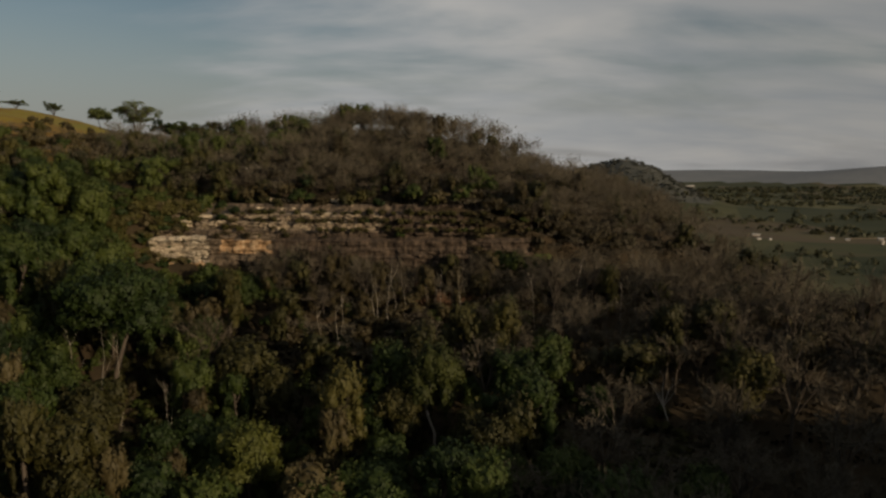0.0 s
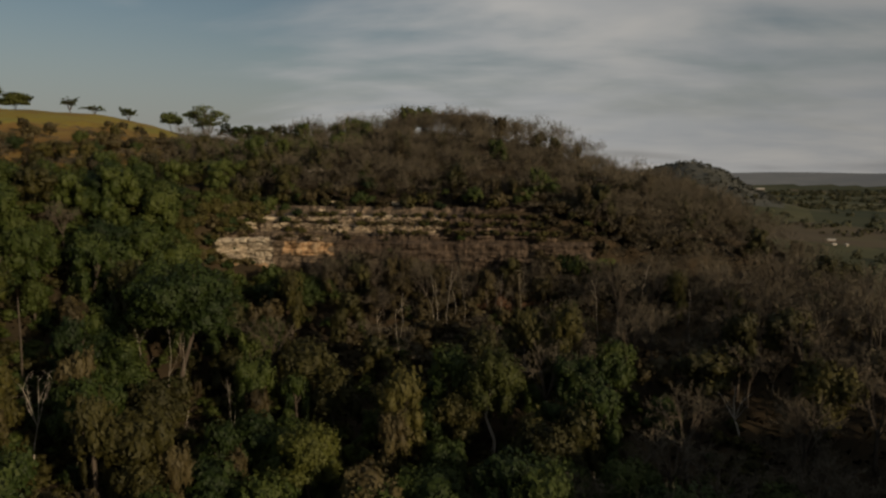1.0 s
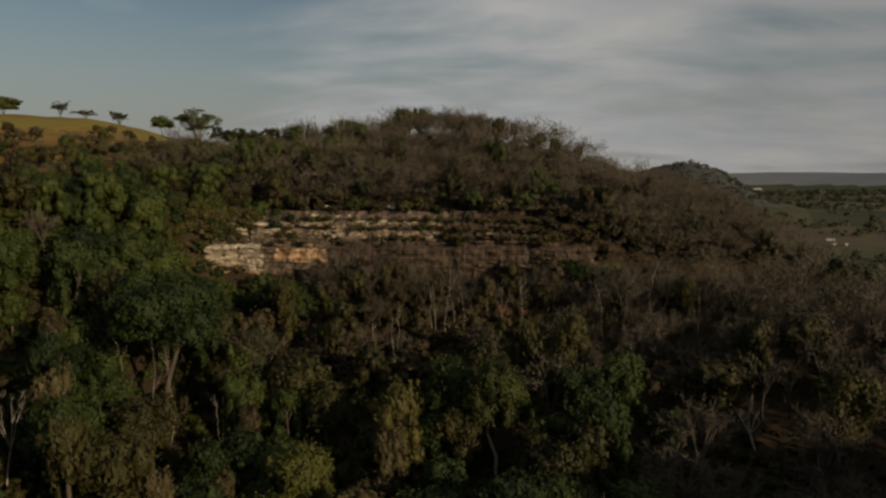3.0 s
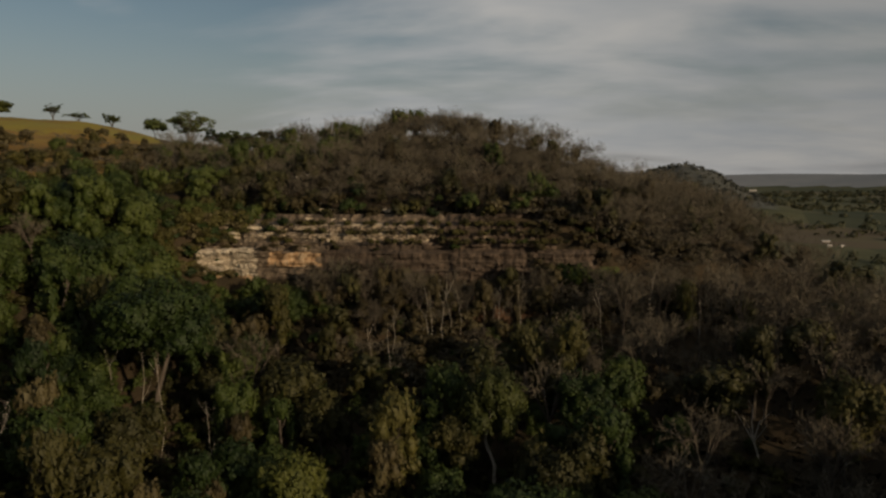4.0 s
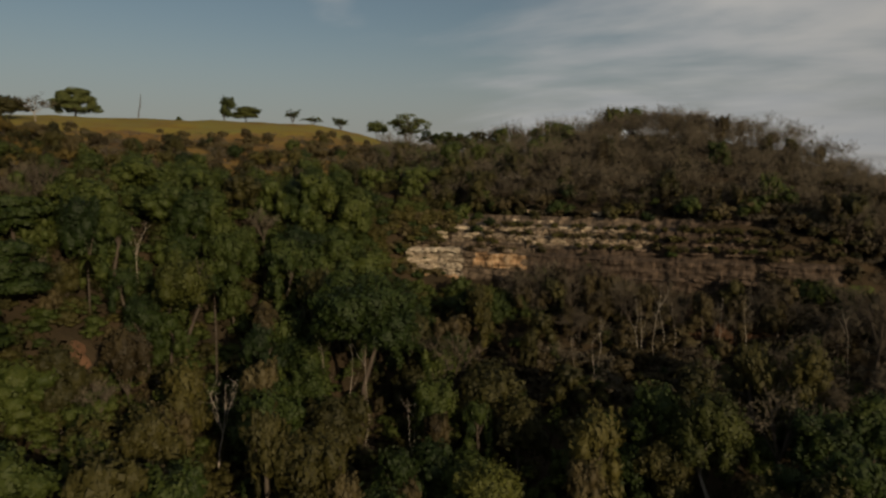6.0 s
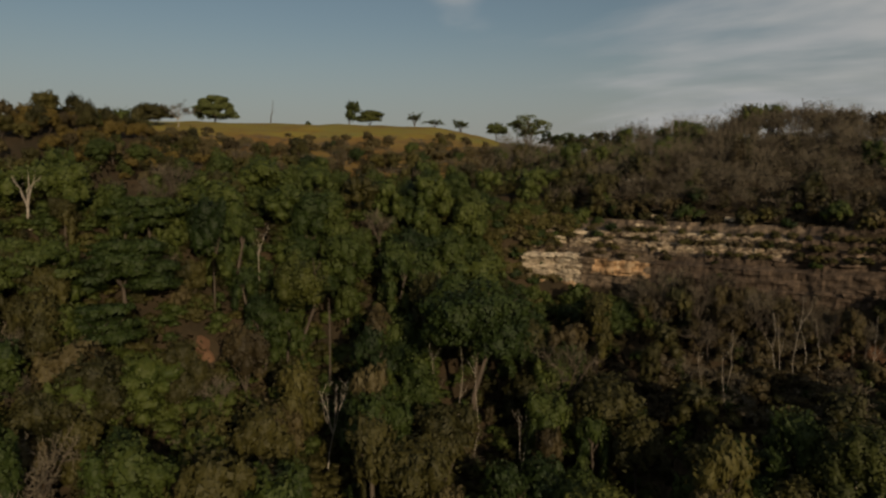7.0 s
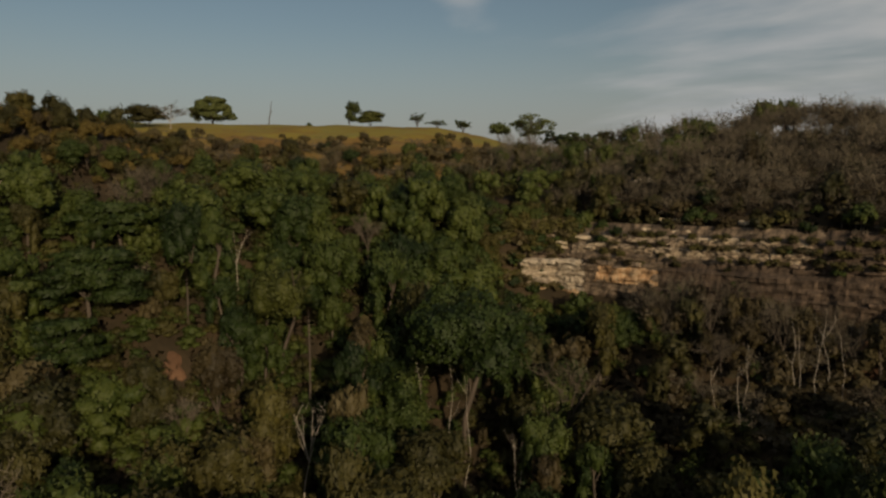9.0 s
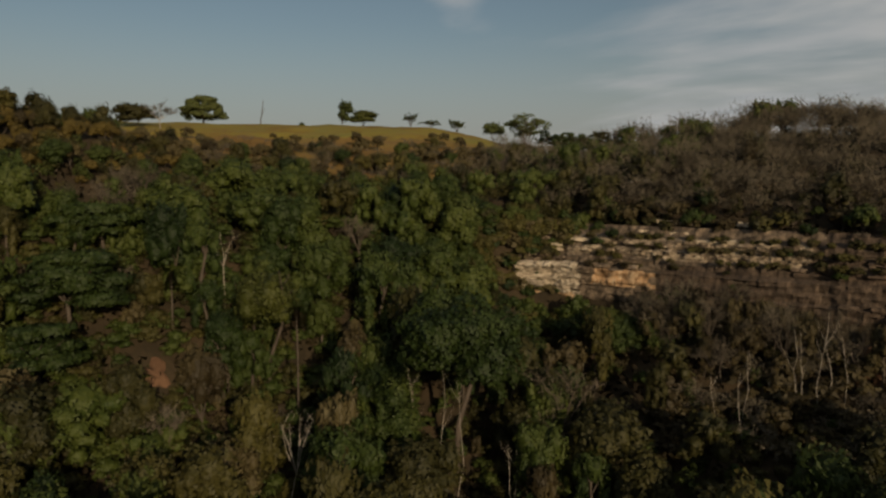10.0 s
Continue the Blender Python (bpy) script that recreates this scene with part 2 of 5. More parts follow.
def plain_material():
    """Fields, scrub and woods of the low plain, as wide uneven plots, lightened for haze."""
    m, n, l, p = node_mat("plain_fields")
    g = n.new("ShaderNodeNewGeometry")
    mp = n.new("ShaderNodeMapping")
    mp.inputs["Scale"].default_value = (0.0042, 0.0026, 0.0)
    mp.inputs["Rotation"].default_value = (0, 0, 0.4)
    l.new(g.outputs["Position"], mp.inputs[0])
    vo = n.new("ShaderNodeTexVoronoi")
    vo.inputs["Scale"].default_value = 1.0
    l.new(mp.outputs[0], vo.inputs["Vector"])
    sp = n.new("ShaderNodeSeparateColor")
    l.new(vo.outputs["Color"], sp.inputs[0])
    broad = world_noise(n, l, 0.006, 6, 0.6)
    v = m_add(n, l, "ADD", m_add(n, l, "MULTIPLY", sp.outputs[0], 0.55), m_add(n, l, "MULTIPLY", broad, 0.5))
    r = ramp_of(n, [(0.25, (0.030, 0.038, 0.020)), (0.42, (0.052, 0.056, 0.028)), (0.55, (0.105, 0.100, 0.048)), (0.68, (0.095, 0.072, 0.046)), (0.82, (0.056, 0.062, 0.030))])
    l.new(v, r.inputs[0])
    l.new(r.outputs[0], p.inputs["Base Color"])
    p.inputs["Roughness"].default_value = 0.95
    p.inputs["Specular IOR Level"].default_value = 0.1
    return m


PLAIN = plain_material()

# ---- the lie of the land ----
# TERRAIN
RIM = [(-165, -60), (-118, 50), (-97, 98), (-75, 124), (-52, 137), (0, 137), (40, 137), (62, 149), (72, 185), (66, 260), (50, 400)]
STATIONS = [-160, -110, -80, -60, -40, -20, -3, 0, 3, 15, 30, 55, 110, 150, 190, 260, 400, 900]
LEFT = [30, 38, 44, 48, 52, 61, 76, 78, 80, 84, 87, 92, 103.5, 108.7, 112, 116, 114, 60]
FRONT = [30, 36, 41, 44, 48, 57, 66, 67, 79, 84, 88, 93, 93, 94, 95, 95, 90, 60]
NOSE = [20, 30, 40, 46, 52, 58, 65, 66, 70, 77, 82, 85, 55, 32, 16, 8, 4, 0]


def smooth01(a):
    a = np.clip(a, 0, 1)
    return a * a * (3 - 2 * a)


def rim_place(x, y):
    """Signed distance from the foot of the cliff (uphill plus) and the part of the rim that is nearest, as an x along it."""
    best, sign, along = np.full(x.shape, 1e9), np.ones(x.shape), np.zeros(x.shape)
    for (ax, ay), (bx, by) in zip(RIM[:-1], RIM[1:]):
        dx, dy = bx - ax, by - ay
        k = np.clip(((x - ax) * dx + (y - ay) * dy) / (dx * dx + dy * dy), 0, 1)
        px, py = ax + k * dx, ay + k * dy
        d = np.hypot(x - px, y - py)
        near = d < best
        best = np.where(near, d, best)
        sign = np.where(near, np.sign(dx * (y - ay) - dy * (x - ax)), sign)
        along = np.where(near, px, along)
    return best * sign, along


def waves(x, y, size, seed):
    """Cheap smooth unevenness, about -1 to 1."""
    r = np.random.RandomState(seed)
    out = 0
    for i in range(6):
        a, ph, k = r.uniform(0, 6.283), r.uniform(0, 6.283), 6.283 / (size * r.uniform(0.6, 1.6))
        out = out + np.sin((x * math.cos(a) + y * math.sin(a)) * k + ph)
    return out / 4


def bump(x, y, cx, cy, rx, ry, h):
    return h * np.exp(-((x - cx) / rx) ** 2 - ((y - cy) / ry) ** 2)


def land(x, y):
    x, y = np.asarray(x, float), np.asarray(y, float)
    s, u = rim_place(x, y)
    wl_ = 1 - smooth01((u + 76) / 26)
    high = smooth01((s - 15) / 30)
    wl_ = (1 - high) * wl_ + high * (1 - smooth01((33 - np.degrees(np.arctan2(-x, np.maximum(y, 1)))) / 16))
    wr_ = (1 - wl_) * smooth01((u - 8) / 34)
    z = wl_ * np.interp(s, STATIONS, LEFT) + wr_ * np.interp(s, STATIONS, NOSE) + (1 - wl_ - wr_) * np.interp(s, STATIONS, FRONT)
    # spur that runs down from the nose towards the south-east
    k = np.clip(((x - 22) * 68 + (y - 138) * -44) / (68 ** 2 + 44 ** 2), 0, 1.6)
    d = np.hypot(x - 22 - 68 * k, y - 138 + 44 * k)
    z = np.maximum(z, (66 - 8 * k) * np.exp(-(d / 62) ** 2))
    z = z + bump(x, y, -16, 188, 30, 26, 5.8) + bump(x, y, -142, 100, 25, 26, 10.5)
    # everything sinks to the plain in the east, the south and far off
    z = z * (1 - smooth01((x - 66) / 120)) * (1 - smooth01((-y - 60) / 300)) * (1 - smooth01((y - 420) / 500)) * (1 - smooth01((-x - 420) / 700))
    # unseen ridge added east of the gorge's mouth; low sun misses the valley floor
    q, w = (x - 65) * 0.7071 - (y + 20) * 0.7071, (x - 65) * 0.7071 + (y + 20) * 0.7071
    z = np.maximum(z, (85 + 8 * smooth01((w - 38) / 35) + 3 * waves(x, y, 38, 15)) * np.exp(-(q / 32) ** 2 - ((w - 25) / 92) ** 4))
    z = z + waves(x, y, 26, 1) * 0.9 * smooth01(z / 40) + waves(x, y, 400, 2) * 2.0 * (1 - smooth01(z / 30))
    z = z + (bump(x, y, 502, 1780, 115, 260, 64) + bump(x, y, 385, 1850, 150, 300, 64)) * (1 + 0.04 * waves(x, y, 75, 8)) + bump(x, y, 100, 1900, 160, 300, 60)
    far = np.hypot(x, y)
    ridge = np.exp(-((y - 4150 + 0.12 * x) / 330) ** 2) * smooth01((x + 500) / 900)
    z = z + ridge * (70 + 22 * waves(x, y, 1100, 5)) + np.exp(-((y - 3500) / 250) ** 2 - ((x - 2350) / 560) ** 2) * 82
    return z
# END TERRAIN


def heights(x, y):
    return float(land(np.array([x]), np.array([y]))[0])


# ---- mesh helpers ----
def mesh_np(name, verts, faces, mats, smooth=False, index=None, out=None):
    """A mesh from arrays; all faces have the same number of corners."""
    v, f = np.asarray(verts, np.float32), np.asarray(faces, np.int32)
    me = bpy.data.meshes.new(name)
    me.vertices.add(len(v))
    me.vertices.foreach_set("co", v.ravel())
    me.loops.add(f.size)
    me.loops.foreach_set("vertex_index", f.ravel())
    me.polygons.add(len(f))
    me.polygons.foreach_set("loop_start", np.arange(len(f), dtype=np.int32) * f.shape[1])
    me.polygons.foreach_set("loop_total", np.full(len(f), f.shape[1], np.int32))
    if index is not None:
        me.polygons.foreach_set("material_index", np.asarray(index, np.int32))
    me.polygons.foreach_set("use_smooth", np.full(len(f), smooth, bool))
    for m in mats if isinstance(mats, (list, tuple)) else [mats]:
        me.materials.append(m)
    me.update(calc_edges=True)
    if out is not None:
        me.attributes.new("clump_out", "FLOAT_VECTOR", "POINT").data.foreach_set("vector", np.asarray(out, np.float32).ravel())
    return me


def part(name, me, parent, label=""):
    ob = new(name, me)
    ob.parent = parent
    if label:
        ob["label"] = label
    return ob


def join(pieces):
    """Arrays of several meshes with faces of one size, as one."""
    vs, fs, n = [], [], 0
    for v, f in pieces:
        vs.append(v)
        fs.append(np.asarray(f) + n)
        n += len(v)
    return np.concatenate(vs), np.concatenate(fs)


def tube(points, radii, sides=6):
    """A bent, tapering tube."""
    pts, ring = np.asarray(points, float), []
    for i, p in enumerate(pts):
        d = pts[min(i + 1, len(pts) - 1)] - pts[max(i - 1, 0)]
        d = d / (np.linalg.norm(d) + 1e-9)
        a = np.cross(d, (0.3, 1, 0.2) if abs(d[2]) > 0.7 else (0, 0, 1))
        a = a / np.linalg.norm(a)
        c = np.cross(d, a)
        ang = np.arange(sides) * 2 * math.pi / sides
        ring.append(p + radii[i] * (np.cos(ang)[:, None] * a + np.sin(ang)[:, None] * c))
    f = [[i * sides + j, i * sides + (j + 1) % sides, (i + 1) * sides + (j + 1) % sides, (i + 1) * sides + j] for i in range(len(pts) - 1) for j in range(sides)]
    return np.concatenate(ring), np.array(f)


def unit(v):
    return v / (np.linalg.norm(v, axis=-1, keepdims=True) + 1e-9)


def leaves(r, at, normal, size, long=1.3, droop=0.0):
    """Small pointed sprays of leaves."""
    n = len(at)
    nrm = unit(normal + 0.45 * r.normal(size=(n, 3)))
    side = unit(np.cross(nrm, r.normal(size=(n, 3))))
    tip = unit(np.cross(side, nrm) + np.array([0, 0, -droop]))
    s = (size * r.uniform(0.6, 1.35, n))[:, None]
    v = np.stack([at - tip * s * long * 0.4 - side * s * 0.5, at - tip * s * long * 0.3 + side * s * 0.5, at + tip * s * long * 0.6], 1)
    return v.reshape(-1, 3), np.arange(3 * n).reshape(n, 3)


Crown = collections.namedtuple("Crown", "tris out core_v core_f core_out")


def clump_core(cx, cy, cz, rx, rz, sides=6, rings=4):
    """The close inner foliage of one clump: an uneven dome, open underneath."""
    lat = np.radians(np.linspace(86, -48, rings + 1))[:, None]
    lon = np.arange(sides)[None] * 2 * math.pi / sides + 0.4 * np.arange(rings + 1)[:, None]
    d = np.stack([np.cos(lat) * np.cos(lon), np.cos(lat) * np.sin(lon), np.sin(lat) + 0 * lon], -1).reshape(-1, 3)
    v = np.array([cx, cy, cz]) + d * (0.70 * clump_shape(d, cx, cy))[:, None] * np.array([rx, rx, rz])
    f = []
    for i in range(rings):
        for j in range(sides):
            p, q = i * sides + j, i * sides + (j + 1) % sides
            f += [[p, p + sides, q], [q, p + sides, q + sides]]
    return v, np.array(f), d


def clump_shape(d, cx, cy):
    return 1 + 0.20 * np.sin(d[:, 0] * 5 + cx * 3) * np.cos(d[:, 1] * 5 + cy * 2 + d[:, 2] * 4)


def lobes_crown(r, lobes, density, size, droop=0.0, long=1.3, core=True):
    """Tufts of leaves over the outsides of several uneven clumps, fewer underneath, round their closer insides."""
    at, out, cores = [], [], []
    for cx, cy, cz, rx, rz in lobes:
        n = int(density * rx * (rx + 1.2 * rz))
        d = unit(r.normal(size=(n, 3)))
        d = d[(d[:, 2] > -0.55) | (r.uniform(size=n) < 0.35)]
        tufts = unit(r.normal(size=(max(6, int(9 * rx)), 3)))
        near = d @ tufts.T
        own = tufts[near.argmax(1)]
        swell = np.exp(-(1 - near.max(1)) / 0.07)
        k = (0.74 + 0.36 * swell + r.uniform(-0.09, 0.09, len(d)) + 0.2 * r.uniform(size=len(d)) ** 6) * clump_shape(d, cx, cy)
        at.append(np.array([cx, cy, cz]) + d * k[:, None] * np.array([rx, rx, rz]))
        out.append(unit(d + 1.1 * (d - own)))
        cores.append(clump_core(cx, cy, cz, rx, rz))
    out = np.concatenate(out)
    tris = leaves(r, np.concatenate(at), out + np.array([0, 0, 0.25]), size, long, droop)[0].reshape(-1, 3, 3)
    if not core:
        return Crown(tris, np.repeat(out[:, None], 3, 1), np.zeros((0, 3)), np.zeros((0, 3), int), np.zeros((0, 3)))
    cv, cf = join([(v, f) for v, f, _ in cores])
    return Crown(tris, np.repeat(out[:, None], 3, 1), cv, cf, np.concatenate([d for _, _, d in cores]))


def limbs(r, height, fork, n, spread, rise, thick, sides=5, bend=0.12):
    """Trunk up to the fork and n limbs from there; returns arrays and the limbs' ends."""
    lean = r.normal(size=2) * 0.05 * height
    top = np.array([lean[0], lean[1], fork])
    pieces = [tube([(0, 0, -0.8), (0.02 * height * r.normal(), 0.02 * height * r.normal(), fork * 0.5), top], [thick * 1.25, thick, thick * 0.8], sides)]
    ends = []
    for i in range(n):
        a = 6.283 * (i + r.uniform(-0.3, 0.3)) / n
        e = top + np.array([math.cos(a) * spread * r.uniform(0.5, 1), math.sin(a) * spread * r.uniform(0.5, 1), rise * r.uniform(0.55, 1)])
        mid = top + (e - top) * 0.5 + np.array([0, 0, bend * rise]) + r.normal(size=3) * 0.05 * rise
        pieces.append(tube([top - (0, 0, 0.2), mid, e], [thick * 0.62, thick * 0.42, thick * 0.16], 4))
        ends.append((mid, e))
    return join(pieces), ends


def twigs(r, ends, n, length, thick):
    """Fine flat sprays of twigs along and round the ends of the limbs."""
    start, tip = [], []
    for mid, e in ends:
        k = r.uniform(0.15, 1.05, n)[:, None]
        p = mid + (e - mid) * k
        d = unit(unit(e - mid) * 0.7 + r.normal(size=(n, 3)) * 0.75 + np.array([0, 0, 0.35]))
        q = p + d * length * r.uniform(0.5, 1.2, n)[:, None]
        start.append(p), tip.append(q)
        for _ in range(2):
            k = r.uniform(0.3, 0.9, n)[:, None]
            p2 = p + (q - p) * k
            d2 = unit(d + r.normal(size=(n, 3)) * 0.6 + np.array([0, 0, 0.25]))
            start.append(p2), tip.append(p2 + d2 * length * 0.6 * r.uniform(0.5, 1.2, n)[:, None])
    p, q = np.concatenate(start), np.concatenate(tip)
    m = len(p)
    a = unit(np.cross(q - p, r.normal(size=(m, 3)))) * thick
    v = np.stack([p - a * 0.8, p + a * 0.8, q], 1).reshape(-1, 3)
    return v, np.arange(3 * m).reshape(m, 3)


# ---- kinds of tree: arrays of trunk and crown, built once ----
def leafy_tree(seed, height, width, n_lobes, size=0.34, flat=1.0, density=66, low=0.2):
    r = np.random.RandomState(seed)
    (tv, tf), ends = limbs(r, height, height * low * 1.1, 5, width * 0.3, height * 0.45, 0.012 * height + 0.05)
    lobes = [(0.05 * width * r.normal(), 0.05 * width * r.normal(), height * (0.70 + 0.1 * low), width * 0.32, height * 0.26 * flat)]
    n_lobes += 4
    for i in range(n_lobes):
        a, d = 6.283 * i / n_lobes + r.uniform(-0.4, 0.4), width * r.uniform(0.2, 0.36)
        lobes.append((d * math.cos(a), d * math.sin(a), height * (low + (0.92 - low) * r.uniform(0.25, 0.85)), width * r.uniform(0.10, 0.23), height * r.uniform(0.09, 0.2) * flat))
    return (tv, tf), lobes_crown(r, lobes, density, size)


def draped_tree(seed, height, width, size=0.32):
    """Tall narrow tree hung with climbers down to the ground."""
    r = np.random.RandomState(seed)
    (tv, tf), ends = limbs(r, height, height * 0.6, 4, width * 0.3, height * 0.3, 0.02 * height + 0.05)
    lobes = [(0, 0, height * 0.82, width * 0.34, height * 0.18)]
    for i in range(6):
        a, d = 6.283 * i / 6 + r.uniform(-0.5, 0.5), width * r.uniform(0.14, 0.34)
        top = height * r.uniform(0.5, 0.92)
        for k in range(r.randint(1, 4)):
            a += r.uniform(-0.35, 0.35)
            lobes.append((d * (1 + 0.12 * k) * math.cos(a), d * (1 + 0.12 * k) * math.sin(a), top - k * height * r.uniform(0.13, 0.2), width * r.uniform(0.10, 0.21), height * r.uniform(0.10, 0.18)))
    return (tv, tf), lobes_crown(r, lobes, 52, size, droop=1.0, long=1.7)


def tiered_tree(seed, height, width, size=0.55):
    """Spreading tree with flat tiers of foliage."""
    r = np.random.RandomState(seed)
    (tv, tf), ends = limbs(r, height, height * 0.45, 6, width * 0.42, height * 0.45, 0.022 * height + 0.06)
    lobes = []
    for k in range(4):
        for i in range(5):
            a, d = 6.283 * (i + 0.5 * k) / 5 + r.uniform(-0.4, 0.4), width * (0.36, 0.34, 0.28, 0.17)[k] * r.uniform(0.5, 1.15)
            lobes.append((d * math.cos(a), d * math.sin(a), height * (0.5 + 0.12 * k + r.uniform(-0.07, 0.07)), width * r.uniform(0.13, 0.24), height * r.uniform(0.05, 0.09)))
    return (tv, tf), lobes_crown(r, lobes, 56, size)


def bare_tree(seed, height, width, n_limbs=7, n_twigs=10, thick=0.045):
    r = np.random.RandomState(seed)
    (tv, tf), ends = limbs(r, height, height * 0.38, n_limbs, width * 0.48, height * 0.58, 0.014 * height + 0.04)
    more = []
    for mid, e in list(ends):
        for _ in range(2):
            e2 = mid + (e - mid) * 0.6 + r.normal(size=3) * np.array([0.16, 0.16, 0.1]) * width
            t2 = tube([mid, (mid + e2) / 2 + (0, 0, 0.03 * height), e2], [0.06, 0.045, 0.02], 3)
            more.append((mid, e2))
            tv, tf = join([(tv, tf), (t2[0], t2[1])])
    return (tv, tf), twigs(r, ends + more, n_twigs, height * 0.15, thick)


def plant_kind(name, label, category, group, arrays, trunk_mat, crown_mat, crown_name="crown", trunk_name="trunk"):
    """The first tree of a kind; the others are copied from it."""
    (tv, tf), crown = arrays
    if isinstance(crown, Crown):
        cv, cf = join([(crown.core_v, crown.core_f), (crown.tris.reshape(-1, 3), np.arange(crown.tris.size // 3).reshape(-1, 3))])
        out = np.concatenate([crown.core_out, crown.out.reshape(-1, 3)])
    else:
        (cv, cf), out = crown, None
        crown = Crown(cv.reshape(-1, 3, 3), np.zeros((len(cf), 3, 3)), np.zeros((0, 3)), np.zeros((0, 3), int), np.zeros((0, 3)))
    return dict(name=name, label=label, category=category, group=group, crown_name=crown_name, trunk_name=trunk_name,
                trunk=mesh_np(trunk_name, tv, tf, trunk_mat, True), crown=mesh_np(crown_name, cv, cf, crown_mat, out=out), first=None, count=0, arrays=crown)


def plant(kind, x, y, scale, turn, z=None, stretch=1.0, sink=0.25):
    m = Matrix.LocRotScale((x, y, (heights(x, y) if z is None else z) - sink), Euler((0, 0, turn)), (scale, scale, scale * stretch))
    kind["count"] += 1
    if kind["first"] is None:
        top = tagged(new(kind["name"]), kind["label"], kind["category"], kind["group"])
        part(kind["trunk_name"], kind["trunk"], top)
        part(kind["crown_name"], kind["crown"], top)
        top.matrix_basis = m
        kind["first"] = (top, m)
        return top
    top = copy_thing(kind["first"][0], Matrix())
    top.matrix_basis = m
    return top


def spun(kind, step, grow, scale, turn, at, core=True, stretch=1.0):
    """A kind's crown, thinned and its sprays enlarged, turned and set down: corners, faces and outward ways, for joining."""
    crown = kind["arrays"]
    v, o = crown.tris[::step], crown.out[::step].reshape(-1, 3)
    hub = v.mean(1, keepdims=True)
    v = (hub + (v - hub) * grow).reshape(-1, 3)
    f = np.arange(len(v)).reshape(-1, 3)
    if core and len(crown.core_v):
        v, f = join([(v, f), (crown.core_v, crown.core_f)])
        o = np.concatenate([o, crown.core_out])
    c, s_ = math.cos(turn), math.sin(turn)
    spin = np.array([[c, s_, 0], [-s_, c, 0], [0, 0, 1]])
    return v @ spin * scale * np.array([1, 1, stretch]) + np.array(at), f, o @ spin


def stuff(name, pieces, mat, label, category):
    """Many pieces joined into one thing that nobody could count."""
    v, f = join([(a, b) for a, b, _ in pieces])
    return tagged(new(name, mesh_np(name, v, f, mat, out=np.concatenate([o for _, _, o in pieces]))), label, category, kind="stuff")


# ---- ground: one sheet out to the horizon ----
def lines(lo, hi, step, far, most):
    """Even lines from lo to hi, then ever wider ones out to far."""
    mid = list(np.arange(lo, hi + 0.1, step))
    up, d = [], step
    v = hi
    while v < far:
        d = min(d * 1.25, most)
        v += d
        up.append(v)
    down, d, v = [], step, lo
    while v > -far:
        d = min(d * 1.25, most)
        v -= d
        down.append(v)
    return np.array(down[::-1] + mid + up)


gx = np.union1d(lines(-170, 110, 2.4, 4700, 75), np.arange(220, 760, 22.0))
gy = np.union1d(lines(40, 210, 2.4, 4700, 75), np.arange(1450, 2150, 45.0))
GX, GY = np.meshgrid(gx, gy)
GZ = land(GX, GY)
gv = np.stack([GX, GY, GZ], -1).reshape(-1, 3)
ii = (np.arange(len(gy) - 1)[:, None] * len(gx) + np.arange(len(gx) - 1)[None]).ravel()
gf = np.stack([ii, ii + 1, ii + 1 + len(gx), ii + len(gx)], 1)
mid = gv[gf].mean(1)


def is_pasture(x, y):
    """Open grass on the plateau behind the wooded edge."""
    s, u = rim_place(np.asarray(x, float), np.asarray(y, float))
    return (s > 34 + 7 * waves(x, y, 30, 9)) & (np.asarray(x) < -0.50 * (np.asarray(y) - 9) + 6 * waves(x, y, 40, 12)) & (s < 900) & ~((np.asarray(y) - 27 < 0.63 * (-np.asarray(x) - 5) + 4 * waves(x, y, 25, 14)) & (s < 120))


red = (np.hypot((mid[:, 0] - 0) / 11, (mid[:, 1] - 132.5) / 3.5) < 1)
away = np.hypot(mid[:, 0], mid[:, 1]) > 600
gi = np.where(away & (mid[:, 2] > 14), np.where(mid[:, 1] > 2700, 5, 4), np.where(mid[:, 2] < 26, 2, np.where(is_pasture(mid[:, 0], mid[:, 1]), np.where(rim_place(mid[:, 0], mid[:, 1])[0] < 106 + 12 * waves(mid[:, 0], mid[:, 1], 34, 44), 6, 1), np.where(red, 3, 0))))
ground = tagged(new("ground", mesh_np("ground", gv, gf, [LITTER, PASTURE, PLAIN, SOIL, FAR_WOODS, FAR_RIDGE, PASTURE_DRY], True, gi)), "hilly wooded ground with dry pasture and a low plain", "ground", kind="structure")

# ---- woods ----
G = "trees of the wooded gorge"
GREENS = [plant_kind("broadleaf_tree", "dense dark green broadleaf tree on the gorge slope", "tree", G, leafy_tree(11, 9.5, 8.5, 9), BARK, LEAF_GREEN),
          plant_kind("broadleaf_tree", "rounded green broadleaf tree among the woods", "tree", G, leafy_tree(12, 8.5, 8.0, 7, flat=1.15), BARK, LEAF_GREEN),
          plant_kind("broadleaf_tree", "tall green broadleaf tree with uneven crown", "tree", G, leafy_tree(13, 11.5, 7.5, 10), BARK, LEAF_GREEN),
          plant_kind("climber_hung_tree", "green tree hung with climbers to the ground", "tree", G, draped_tree(14, 10.5, 6.5), BARK, LEAF_GREEN)]
